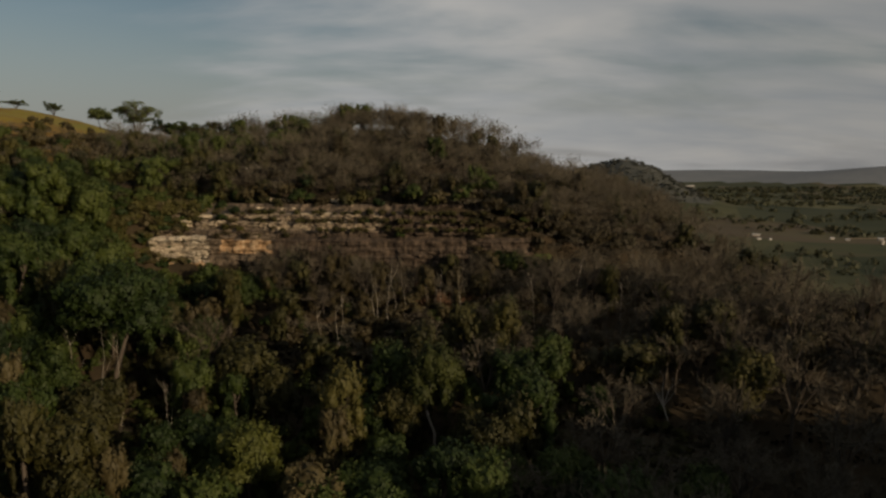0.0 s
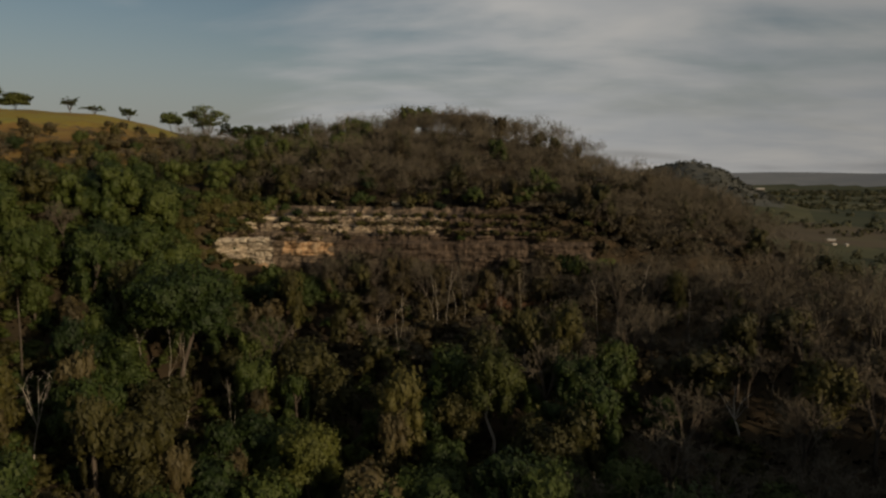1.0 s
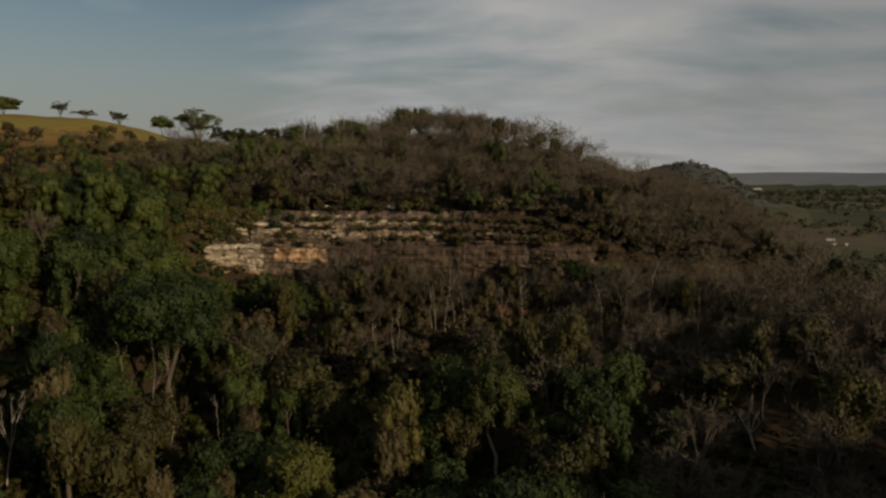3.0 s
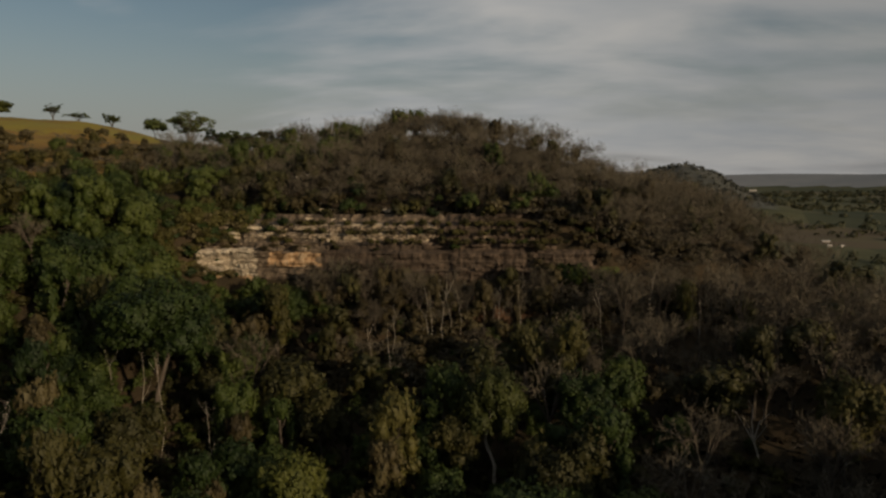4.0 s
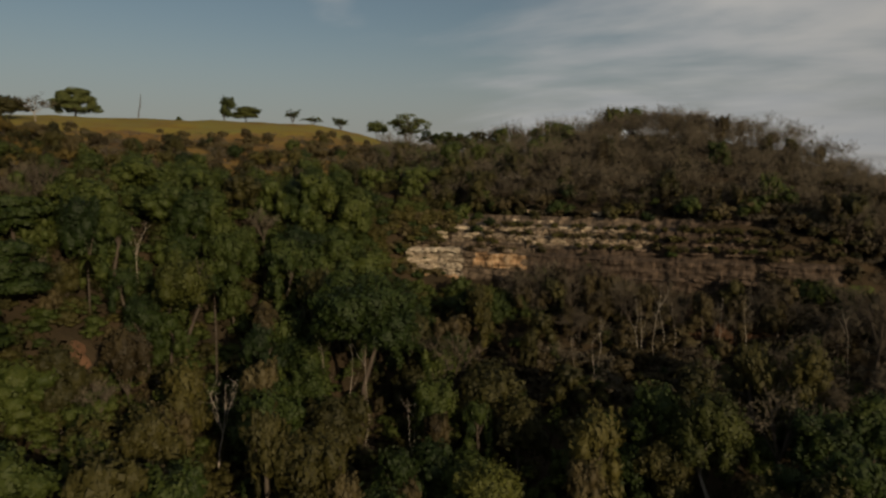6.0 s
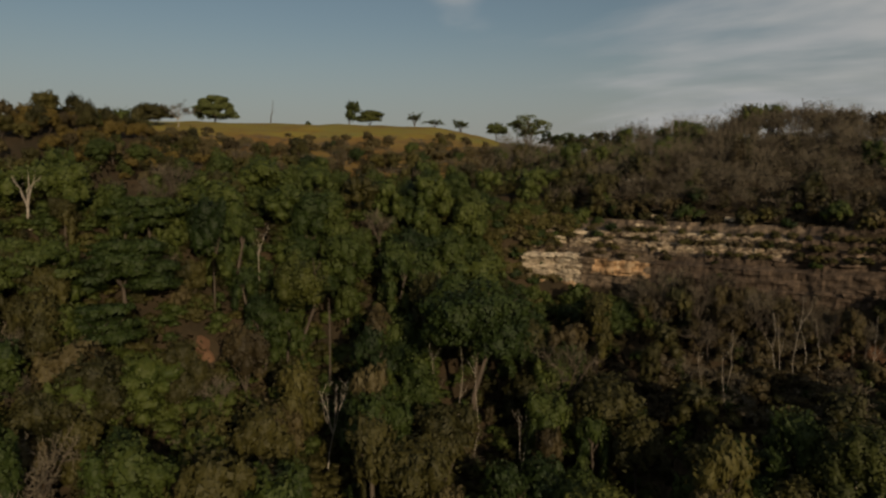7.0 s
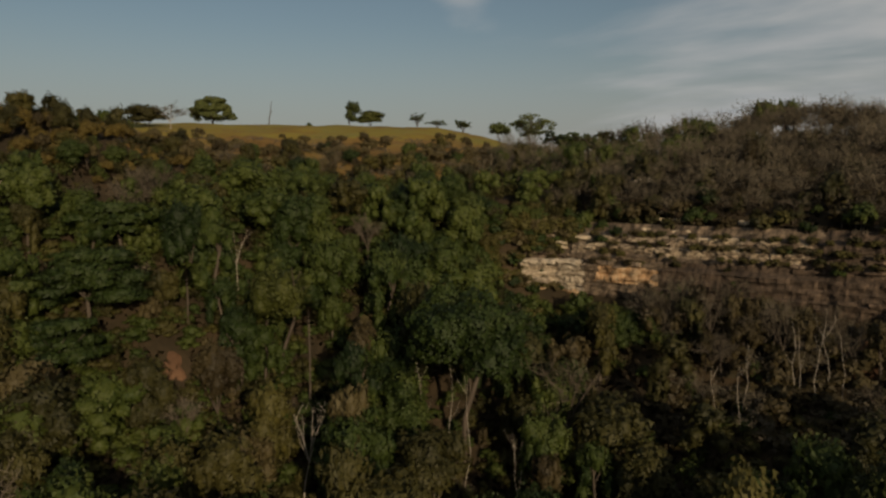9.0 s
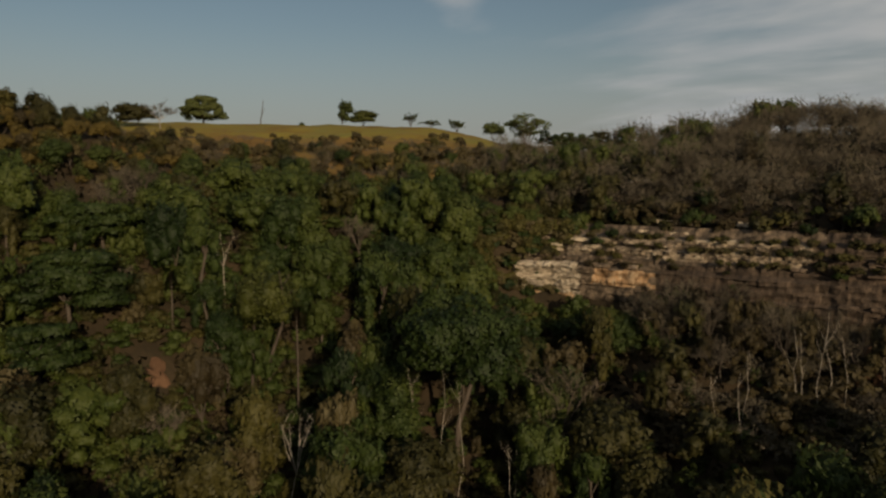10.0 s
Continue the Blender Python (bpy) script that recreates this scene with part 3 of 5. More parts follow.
OLIVES = [plant_kind("broadleaf_tree", "olive green broadleaf tree in evening sun", "tree", G, leafy_tree(21, 9.5, 7.5, 9), BARK, LEAF_OLIVE),
          plant_kind("broadleaf_tree", "thin-leaved olive tree on the gorge slope", "tree", G, leafy_tree(22, 10.5, 7.0, 8, 0.36, density=46), BARK, LEAF_OLIVE),
          plant_kind("climber_hung_tree", "olive brown tree hung with dry climbers", "tree", G, draped_tree(23, 10.0, 6.0), BARK, LEAF_OLIVE)]
DRIES = [plant_kind("dry_tree", "brown dry-leaved tree on the gorge slope", "tree", G, leafy_tree(31, 8.0, 6.5, 8, 0.36, density=46), BARK, LEAF_DRY),
         plant_kind("dry_tree", "brown tree hung with withered climbers", "tree", G, draped_tree(32, 8.5, 5.0, 0.36), BARK, LEAF_DRY)]
GOLDEN = [plant_kind("dry_tree", "golden dry-leaved scrub tree on the knoll", "tree", G, leafy_tree(35, 7.0, 8.0, 8, 0.38, 0.9, 50), BARK, LEAF_GOLD)]
BARES = [plant_kind("bare_tree", "leafless grey-brown tree with fine twigs", "tree", "leafless trees of the hill", bare_tree(41, 9.0, 8.0), BARK, TWIG),
         plant_kind("bare_tree", "leafless spreading tree with brown twigs", "tree", "leafless trees of the hill", bare_tree(42, 8.0, 9.0, 8), BARK, TWIG),
         plant_kind("bare_tree", "slender leafless tree with upright twigs", "tree", "leafless trees of the hill", bare_tree(43, 10.0, 6.5, 6), BARK, TWIG)]
rs = np.random.RandomState(77)


# things that stand free to the valley: x, y, how far the growth before them stays low, and how wide
SHOWN = ((-59.0, 80.2, 15, 3.2), (-85.0, 82.5, 5, 2.4), (-74.8, 92.6, 12, 4.5), (-48.2, 98.6, 13, 6.5), (-1.2, 97.8, 15, 4.5), (17, 105, 10, 4), (-24, 83, 9, 4.5), (-24.5, 98.0, 11, 4), (-45, 85.5, 9, 4),
         (-94.5, 77, 9, 6), (-86.9, 96.2, 10, 2), (-111.5, 73, 7, 3), (32.9, 97.4, 11, 4), (-10, 124, 14, 5), (-18.5, 117, 10, 3), (3.2, 123, 10, 2.5), (-48.8, 94.6, 9, 3), (-39.5, 96.5, 10, 3), (-87.5, 87.2, 8, 2.5), (-68.0, 91.3, 9, 2.5))


def before(x, y):
    """Whether a place lies on the valley side of one of these."""
    for sx, sy, reach, wide in SHOWN:
        dx, dy = -2 - sx, (20 if sx < -50 else 6) - sy
        far = math.hypot(dx, dy)
        k = min(max(((x - sx) * dx + (y - sy) * dy) / far, -1.0), reach)
        if math.hypot(x - sx - dx / far * k, y - sy - dy / far * k) < wide:
            return True
    return False


def opening(x, y):
    """Gaps in the canopy of the gorge, and the bare ground before the earth bank."""
    k = min(max((x + 85) * 0.81 - (y - 82.5) * 0.59, -1.5), 10)
    return float(waves(x, y, 15, 91)) > 0.40 or math.hypot(x + 85 - 0.81 * k, y - 82.5 + 0.59 * k) < 2.8


planned = []
for row, y0 in enumerate(np.arange(40, 236, 4.7)):
    for x0 in np.arange(-190, 112, 5.0):
        x, y = x0 + rs.uniform(-2.3, 2.3) + (2.8 if row % 2 else 0), y0 + rs.uniform(-2.2, 2.2)
        roll_, size, turn, pick = rs.uniform(), rs.uniform(0.58, 1.36), rs.uniform(0, 6.283), rs.uniform()
        d0 = math.hypot(x, y)
        az0, az1 = math.degrees(math.atan2(-x, y)), math.degrees(math.atan2(-(x + 5), y - 27))
        if not (-37 < az0 < 38 or 0 < az1 < 78) or d0 < 55 or math.hypot(x + 5, y - 27) < 45:
            continue
        planned.append((x, y, roll_, size, turn, pick))
px_, py_ = np.array([p[0] for p in planned]), np.array([p[1] for p in planned])
ps, pu = rim_place(px_, py_)
pz, pp = land(px_, py_), is_pasture(px_, py_)
loose = {"green": [], "olive": [], "dry": [], "golden": [], "twigs": []}
for (x, y, chance, size, turn, pick), s, z, grass in zip(planned, ps, pz, pp):
    if grass or z < 20:
        continue
    if -64 < x < 14 and (-5 if x < -34 else -2.5) < s < 7:      # the rock face stays open
        continue
    if math.hypot(x + 82, y - 82) < 4.4 or math.hypot(x + 56.5, y - 77) < 4.2 or (x < -18 and s < 12 and opening(x, y)):
        continue
    brown = float(smooth01((x + 62) / 50)) if s > 4 else float(smooth01((x + 42) / 56))
    brown = 0.12 + 0.83 * brown if x < 12 else 0.985
    if s > 24 and x < -62:
        brown = 0.72 if x < -112 else 0.5
    if math.hypot(x + 142, y - 100) < 30:
        brown = 1.01
    up = 0.64 if s > 6 else 1.0 if s < -16 else 0.8
    if s > 6 and z > 94 and x > -50:
        up = 0.74
    if y > 196 and x < -42:
        up = 0.5
    if s > 22 and x < -62 and math.hypot(x + 142, y - 100) > 36:
        up *= 0.72
    if x > -64 and y < 102 and x < 12:
        brown = 0.36 if x < -36 else 0.2
    elif 0 < x < 24 and y < 113:
        brown = 0.4
    if x <= -64 and y < 90 and s < 4:
        brown = 0.3
    if -63 < x < -35 and -15 < s < -4:
        up *= 0.5
    low_brush = -26 < x < 8 and 113 < y < 133
    if low_brush:
        up, brown = 0.52, 0.97
    if chance < brown:
        far_bare = (x > -4 or s > 10) and not low_brush
        kinds, family = (BARES, "twigs") if pick < (0.86 if far_bare else 0.42) else (DRIES, "dry") if pick < 0.93 else (OLIVES, "olive")
    else:
        kinds, family = (GREENS, "green") if (x < -58 or pick < 0.45 or (y < 102 and x > -64 and pick < 0.82)) and not (y < 92 and x < -20 and pick > 0.82) else (OLIVES, "olive")
    if x < -58 and y < 82 and chance >= brown and pick < 0.65:
        kinds, family = OLIVES, "olive"
    if math.hypot(x + 142, y - 100) < 30:
        kinds, family = (OLIVES[:2], "olive") if pick < 0.3 else (GOLDEN, "golden") if pick < 0.85 else (DRIES[:1], "dry")
        up = 0.62 if x < -138 else 0.46
    kind = kinds[int(turn * 97) % len(kinds)]
    if s < 8 and before(x, y):
        up *= 0.34 / max(size, 0.8)
    if kind["count"] < (42 if family == "green" else 76 if family == "twigs" else 38) and s < 60:
        plant(kind, x, y, size * up, turn, z, (0.9 if s > 4 or x > -18 else 1.0) + 0.36 * pick)
    else:
        loose[family].append((kind, x, y, z, size * up, turn))

# closer growth of leafless trees on the hill above the rock
for y0 in np.arange(143, 232, 3.3):
    for x0 in np.arange(-124, 92, 3.3):
        x, y = x0 + rs.uniform(-1.7, 1.7), y0 + rs.uniform(-1.7, 1.7)
        size, turn, pick = rs.uniform(0.55, 0.9), rs.uniform(0, 6.283), rs.uniform()
        s = float(rim_place(np.array([x]), np.array([y]))[0][0])
        z = heights(x, y)
        if s < 8 or z < 40 or y > (208 + 0.25 * x if x > -30 else 236) or (x < -40 and pick < 0.25) or (x < -62 and s < 26) or bool(is_pasture(np.array([x]), np.array([y]))[0]):
            continue
        if y > 196 and x < -42:
            size *= 0.72
        if pick < 0.1 or (pick < 0.3 and s < 16) or (x < -55 and pick < 0.62):
            loose["olive"].append((OLIVES[1], x, y, z, size * 0.6, turn))
        else:
            loose["twigs"].append((BARES[int(turn * 97) % 3], x, y, z, size, turn))
            if x > -50 and pick < 0.75:      # low brush between the stems
                loose["dry"].append((DRIES[0], x + 1.6, y - 1.2, z - 0.6, 0.28 + 0.2 * pick, turn))

# leafless growth over the hill's eastern shoulder
for y0 in np.arange(112, 152, 3.4):
    for x0 in np.arange(12, 66, 3.4):
        x, y = x0 + rs.uniform(-1.6, 1.6), y0 + rs.uniform(-1.6, 1.6)
        size, turn, pick = rs.uniform(0.45, 0.8), rs.uniform(0, 6.283), rs.uniform()
        if x < 20 and y > 131:
            continue
        family, kind = ("twigs", BARES[int(turn * 97) % 3]) if pick < 0.72 else ("dry", DRIES[0]) if pick < 0.92 else ("olive", OLIVES[1])
        loose[family].append((kind, x, y, heights(x, y), size * (1.0 if family == "twigs" else 0.7), turn))

# low growth that closes the gaps under the trees
for y0 in np.arange(58, 150, 3.3):
    for x0 in np.arange(-128, 20, 3.3):
        x, y = x0 + rs.uniform(-1.4, 1.4), y0 + rs.uniform(-1.4, 1.4)
        size, turn, pick = rs.uniform(0.26, 0.5), rs.uniform(0, 6.283), rs.uniform()
        s = float(rim_place(np.array([x]), np.array([y]))[0][0])
        if math.hypot(x, y) < 62 or (s > -5 and x > -64) or s > 40 or math.hypot(x + 82.5, y - 82.3) < 3.4 or (x < -18 and opening(x, y)):
            continue
        family, kind = ("dry", DRIES[0]) if pick < float(smooth01((x + 60) / 60)) * 0.75 + 0.05 else ("green", GREENS[1]) if pick > 0.62 else ("olive", OLIVES[0])
        loose[family].append((kind, x, y, heights(x, y) - 0.3, size * 0.8 if before(x, y) else size, turn))

# waist-high thicket where the trees stand back
BUSH = dict(arrays=leafy_tree(36, 8.5, 9.5, 1, 0.62, 1.0, 11)[1])
thicket = {"green": [], "olive": []}
for y0 in np.arange(60, 126, 2.3):
    for x0 in np.arange(-118, 36, 2.3):
        x, y = x0 + rs.uniform(-1, 1), y0 + rs.uniform(-1, 1)
        size, turn, pick = rs.uniform(0.20, 0.36), rs.uniform(0, 6.283), rs.uniform()
        s = float(rim_place(np.array([x]), np.array([y]))[0][0])
        if s > (12 if x < -66 else -4) or math.hypot(x + 85, y - 82.5) < 2.6 or not (before(x, y) or (x < -18 and opening(x, y) and pick < 0.5) or (x < -62 and pick < 0.72)):
            continue
        if x < -62:
            size *= 1.35
        family = "green" if pick < 0.3 or x < -60 and pick < 0.5 else "olive"
        thicket[family].append(spun(BUSH, 1, 1.2, size, turn, (x, y, heights(x, y) - 0.3), True, 0.8))
for family, mat in (("green", LEAF_GREEN), ("olive", LEAF_OLIVE)):
    stuff("thicket", thicket[family], mat, "low " + family + " thicket between the trees of the gorge", "thicket")

# the steep western side is grown over from foot to rim
for y0 in np.arange(52, 132, 6.2):
    for x0 in np.arange(-122, -52, 6.2):
        x, y = x0 + rs.uniform(-1.8, 1.8), y0 + rs.uniform(-1.8, 1.8)
        size, turn, pick = rs.uniform(0.6, 1.25), rs.uniform(0, 6.283), rs.uniform()
        s = float(rim_place(np.array([x]), np.array([y]))[0][0])
        if not -34 < s < 14 or math.hypot(x, y) < 70 or math.hypot(x + 82, y - 82) < 4.4 or (s > -5 and x > -66) or math.hypot(x + 56.5, y - 77) < 5 or opening(x, y):
            continue
        if before(x, y):
            size *= 0.34
        family, kinds = ("green", GREENS) if pick < 0.82 else ("olive", OLIVES)
        loose[family].append((kinds[int(turn * 97) % len(kinds)], x, y, heights(x, y), size, turn))

for family, some in loose.items():
    if not some:
        continue
    pieces = []
    for kind, x, y, z, size, turn in some:
        if family == "twigs":
            crown = kind["arrays"]
            v = crown.tris[::3]
            foot = (v[:, :1] + v[:, 1:2]) / 2
            v = np.concatenate([foot + (v[:, :2] - foot) * 1.5, v[:, 2:]], 1)
            pieces.append(spun(dict(arrays=Crown(v, crown.out[::3], *crown[2:])), 1, 1.0, size, turn, (x, y, z - 0.3)))
        else:
            pieces.append(spun(kind, 3 if size > 0.51 else 7, 1.2 if size > 0.51 else 1.5, size, turn, (x, y, z - 0.3), core=size > 0.51))
    stuff("woodland", pieces, {"green": LEAF_GREEN, "olive": LEAF_OLIVE, "dry": LEAF_DRY, "golden": LEAF_GOLD, "twigs": TWIG}[family],
          {"green": "far green woodland crowns on the plateau edge", "olive": "far olive woodland crowns", "dry": "far brown dry woodland crowns", "golden": "golden dry scrub crowns of the knoll", "twigs": "far leafless woodland twigs on the hill"}[family], "woodland")
print("trees", sum(k["count"] for k in GREENS + OLIVES + DRIES + BARES), {k: len(v) for k, v in loose.items()})

# ---- undergrowth over the floor of the woods ----
ru = np.random.RandomState(55)
ux, uy = ru.uniform(-125, 105, 60000), ru.uniform(55, 205, 60000)
us, _ = rim_place(ux, uy)
ok = (~is_pasture(ux, uy)) & (np.hypot(ux, uy) > 60) & ~((us > -3) & (us < 6) & (ux > -62) & (ux < 14))
ok &= waves(ux, uy, 9, 71) > ru.uniform(-1.2, 0.9, 60000)
ux, uy = ux[ok], uy[ok]
upos = np.stack([ux, uy, land(ux, uy) + ru.uniform(0.1, 1.3, len(ux))], 1)
uv, uf = leaves(ru, upos, np.tile([0, 0, 0.8], (len(ux), 1)), 0.55, 1.6)
dry = (ux > -50 + ru.normal(size=len(ux)) * 25)
for flag, mat, text in ((True, LEAF_DRY, "dry brown undergrowth of the wooded slopes"), (False, LEAF_OLIVE, "olive undergrowth of the wooded slopes")):
    w = uv.reshape(-1, 3, 3)[dry == flag].reshape(-1, 3)
    tagged(new("undergrowth", mesh_np("undergrowth", w, np.arange(len(w)).reshape(-1, 3), mat)), text, "undergrowth", kind="stuff")

# ---- single trees that stand out ----
def lone(name, label, arrays, trunk_mat, crown_mat, x, y, scale=1.0, turn=0.0, group="", z=None):
    k = plant_kind(name, label, "tree", group, arrays, trunk_mat, crown_mat)
    return plant(k, x, y, scale, turn, z)


def airy_tree(seed, height, width, flat=0.5, size=0.6, density=26):
    """Open savanna tree: bent limbs with loose flat pads of leaves at their ends."""
    r = np.random.RandomState(seed)
    (tv, tf), ends = limbs(r, height, height * 0.18, 9, width * 0.42, height * 0.66, 0.020 * height + 0.05, bend=0.2)
    pieces, tips = [(tv, tf)], []
    for mid, e in ends:
        for _ in range(7):
            k = r.uniform(-0.1, 1.0)
            p = mid + (e - mid) * k
            q = p + np.array([r.normal() * 0.13 * width, r.normal() * 0.13 * width, height * r.uniform(-0.03, 0.13)])
            pieces.append(tube([p, (p + q) / 2 + (0, 0, -0.01 * height), q], [0.012 * height, 0.009 * height, 0.004 * height], 3))
            tips.append(q)
        tips.append(e)
    lobes = [(q[0], q[1], q[2], width * r.uniform(0.04, 0.09), height * r.uniform(0.035, 0.075) * flat) for q in tips]
    return join(pieces), lobes_crown(r, lobes, density * 1.7, size * 0.62, core=False)


def fan_tree(seed, height, fork, spread, n=9, thick=0.11):
    """Dead tree: a straight pale trunk and a fan of rising bare limbs."""
    r = np.random.RandomState(seed)
    (tv, tf), ends = limbs(r, height, fork, n, spread, height - fork, thick, bend=0.02)
    return (tv, tf), twigs(r, ends, 2, (height - fork) * 0.3, 0.025)


def slim_tree(seed, height, forks=2, thick=0.10):
    """Slender leafless pale tree with a crooked stem and few limbs."""
    r = np.random.RandomState(seed)
    k = np.linspace(0, 1, 7)
    way = np.cumsum(r.normal(size=(7, 2)) * 0.028 * height, 0)
    pts = np.stack([way[:, 0], way[:, 1], k * height - 0.5], 1)
    pieces, ends = [tube(pts, thick * (1.15 - 0.85 * k), 6)], []
    for i in range(forks):
        j = r.randint(3, 6)
        a = r.uniform(0, 6.283)
        e = pts[j] + np.array([math.cos(a) * 0.13, math.sin(a) * 0.13, 0.24]) * height * r.uniform(0.7, 1.1)
        pieces.append(tube([pts[j], (pts[j] + e) / 2 + (0, 0, -0.02 * height), e], [thick * 0.5, thick * 0.36, thick * 0.15], 4))
        ends.append((pts[j], e))
    ends.append((pts[4], pts[6]))
    return join(pieces), twigs(r, ends, 2, height * 0.07, 0.012)


def dome_tree(seed, height, width):
    """Old spreading tree: a broad dome of many small clumps over a short forked trunk."""
    r = np.random.RandomState(seed)
    (tv, tf), ends = limbs(r, height, height * 0.25, 9, width * 0.36, height * 0.5, 0.03 * height + 0.1, bend=0.1)
    lobes = []
    for i in range(80):
        a, e = 2.39996 * i, r.uniform(0.0, 1.0)
        rad = width * 0.42 * math.sqrt(1 - e ** 2.3) * r.uniform(0.8, 1.05)
        lobes.append((rad * math.cos(a), rad * math.sin(a), height * (0.24 + 0.66 * e), width * r.uniform(0.065, 0.11), height * r.uniform(0.055, 0.095)))
    return (tv, tf), lobes_crown(r, lobes, 44, 0.55, core=False)


# lone trees of the pasture
P = "lone trees of the pasture"
lone("spreading_tree", "large dark green spreading tree on the dry pasture", dome_tree(51, 16.5, 25), BARK, LEAF_PASTURE, -261, 236.5, 0.82, group=P)
lone("dead_tree", "bare dead trunk standing on the pasture", slim_tree(52, 12, 2, 0.26), BARK, BARK, -238, 249, group=P)
lone("small_tree", "small round tree far off on the pasture", leafy_tree(53, 5.5, 4.5, 5, 0.5, 1, 30, 0.2), BARK, LEAF_PASTURE, -280, 320, group=P)
lone("round_tree", "dense dark round tree with a short trunk", leafy_tree(54, 12.5, 8.0, 9, 0.55, 0.9, 34, 0.08), BARK, LEAF_PASTURE, -211, 274, group=P)
lone("airy_tree", "light green open tree beside a dark one", leafy_tree(55, 8.5, 14, 10, 0.55, 0.7, 26, 0.08), BARK, LEAF_BRIGHT, -203, 278, group=P)
lone("airy_tree", "dark open tree with bent limbs on the pasture", airy_tree(56, 9.5, 10.5, 0.7, 0.6, 22), BARK, LEAF_PASTURE, -217, 336, group=P)
lone("airy_tree", "low wide pale tree on the pasture", airy_tree(57, 5.6, 11, 0.6, 0.6), BARK, LEAF_PASTURE, -208, 342, group=P)
lone("airy_tree", "small rounded open tree on the pasture", airy_tree(58, 6.8, 8, 1.3, 0.5, 34), BARK, LEAF_PASTURE, -157, 284, group=P)
lone("round_tree", "dark round-crowned tree with a bare trunk", leafy_tree(59, 9, 8, 9, 0.5, 1.0, 26, 0.42), BARK, LEAF_PASTURE, -124, 253, group=P)
lone("airy_tree", "tall open tree with layered dark pads of leaves", airy_tree(60, 15.5, 17, 0.9, 0.55, 22), BARK, LEAF_PASTURE, -107, 247, group=P)
lone("round_tree", "rounded green tree at the pasture's far end", leafy_tree(61, 8.5, 14, 10, 0.5, 0.8, 34, 0.06), BARK, LEAF_OLIVE, -209, 167, group=P)
lone("bare_tree", "pale leafless spreading tree on the pasture edge", bare_tree(62, 8, 13, 9, 14, 0.08), BARK_PALE, TWIG, -204, 172, group=P)
# flat-topped trees of the saddle
Q = "trees of the saddle"
for i, (x, y, h, w) in enumerate(((-84, 226, 10, 13), (-77, 222, 9, 12), (-93, 232, 9, 10), (-68, 214, 8, 10))):
    lone("flat_topped_tree", "olive flat-topped tree on the skyline", airy_tree(70 + i, h * 1.1, w, 0.9, 0.55, 30), BARK, LEAF_OLIVE if i % 2 else LEAF_GREEN, x, y, group=Q)
for i, (x, y, h, w) in enumerate(((-64, 222, 11, 11), (-54, 218, 9.5, 9), (-72, 226, 10, 10), (-46, 212, 9, 9))):
    lone("bare_tree", "leafless flat-topped tree on the skyline", bare_tree(80 + i, h * 1.15, w, 9, 14, 0.07), BARK, TWIG, x, y, group=Q)
for i, (x, y, h, w) in enumerate(((-22, 185, 7.4, 10), (-15, 186, 8.0, 11), (-8, 185, 7.0, 10), (-29, 187, 6.6, 9), (-2, 183, 6.4, 9))):
    lone("bare_tree", "tall leafless tree on the hill's crest", bare_tree(90 + i, h, w, 10, 14, 0.075), BARK, TWIG, x, y, group="leafless trees of the crest")

# trees of the gorge that stand out
N = "notable trees of the gorge"
lone("broadleaf_tree", "large light green round-crowned tree", leafy_tree(101, 18, 9.5, 10, 0.36, 0.8, 64, 0.5), BARK, LEAF_BRIGHT, -74.8, 92.6, group=N)
lone("broadleaf_tree", "tall broad green tree with long bare trunk", leafy_tree(102, 24.0, 16, 14, 0.42, 0.7, 62, 0.5), BARK, LEAF_GREEN, -48.2, 98.6, group=N)
lone("broadleaf_tree", "yellow-green tree with a slender pale trunk", leafy_tree(103, 17.5, 9, 10, 0.36, 1.0, 64, 0.35), BARK_PALE, LEAF_BRIGHT, -1.2, 97.8, group=N)
lone("broadleaf_tree", "olive green tree with lobed crown", leafy_tree(104, 13.5, 9, 10, 0.36, 1.0, 64, 0.3), BARK, LEAF_BRIGHT, -24, 83, group=N)
lone("broadleaf_tree", "grey green tree with dense rounded crown", leafy_tree(105, 13, 8, 9, 0.36, 1.0, 64, 0.3), BARK, LEAF_OLIVE, -24.5, 98.0, group=N)
lone("broadleaf_tree", "olive brown tree with broad crown", leafy_tree(106, 12.5, 9, 9, 0.36, 1.0, 64, 0.3), BARK, LEAF_OLIVE, -45, 85.5, group=N)
lone("broadleaf_tree", "dark green tree with a ragged crown above the shaded gorge", leafy_tree(107, 12, 7.5, 8, 0.36, 1.0, 64, 0.35), BARK, LEAF_GREEN, 17, 105, group=N)
lone("bare_tree", "broad leafless brown tree at the gorge's foot", bare_tree(108, 11, 9, 10, 16, 0.05), BARK, TWIG, 10.5, 80, group=N)
for i, (x, y, h, w) in enumerate(((-94.5, 77, 12.5, 15), (-101, 86, 10, 13), (-90, 70, 10, 12), (-100, 66, 11, 14))):
    lone("tiered_tree", "dark green tree with flat tiers of foliage", tiered_tree(110 + i, h, w, 0.40), BARK, LEAF_GREEN, x, y, group=N)
D = "dead pale trees of the gorge"
lone("dead_tree", "pale dead tree with a fan of bare limbs", fan_tree(120, 11.6, 5.4, 2.5, 9, 0.085), BARK_PALE, BARK_PALE, -59.0, 80.2, group=D)
lone("dead_tree", "pale forked dead tree above the canopy", fan_tree(121, 11.5, 6.5, 2.6, 4, 0.07), BARK_PALE, BARK_PALE, -86.9, 96.2, group=D)
lone("dead_tree", "pale dead tree forked into a wide V", fan_tree(122, 10.5, 3.6, 3.4, 5, 0.22), BARK_PALE, BARK_PALE, -111.5, 73.0, group=D)
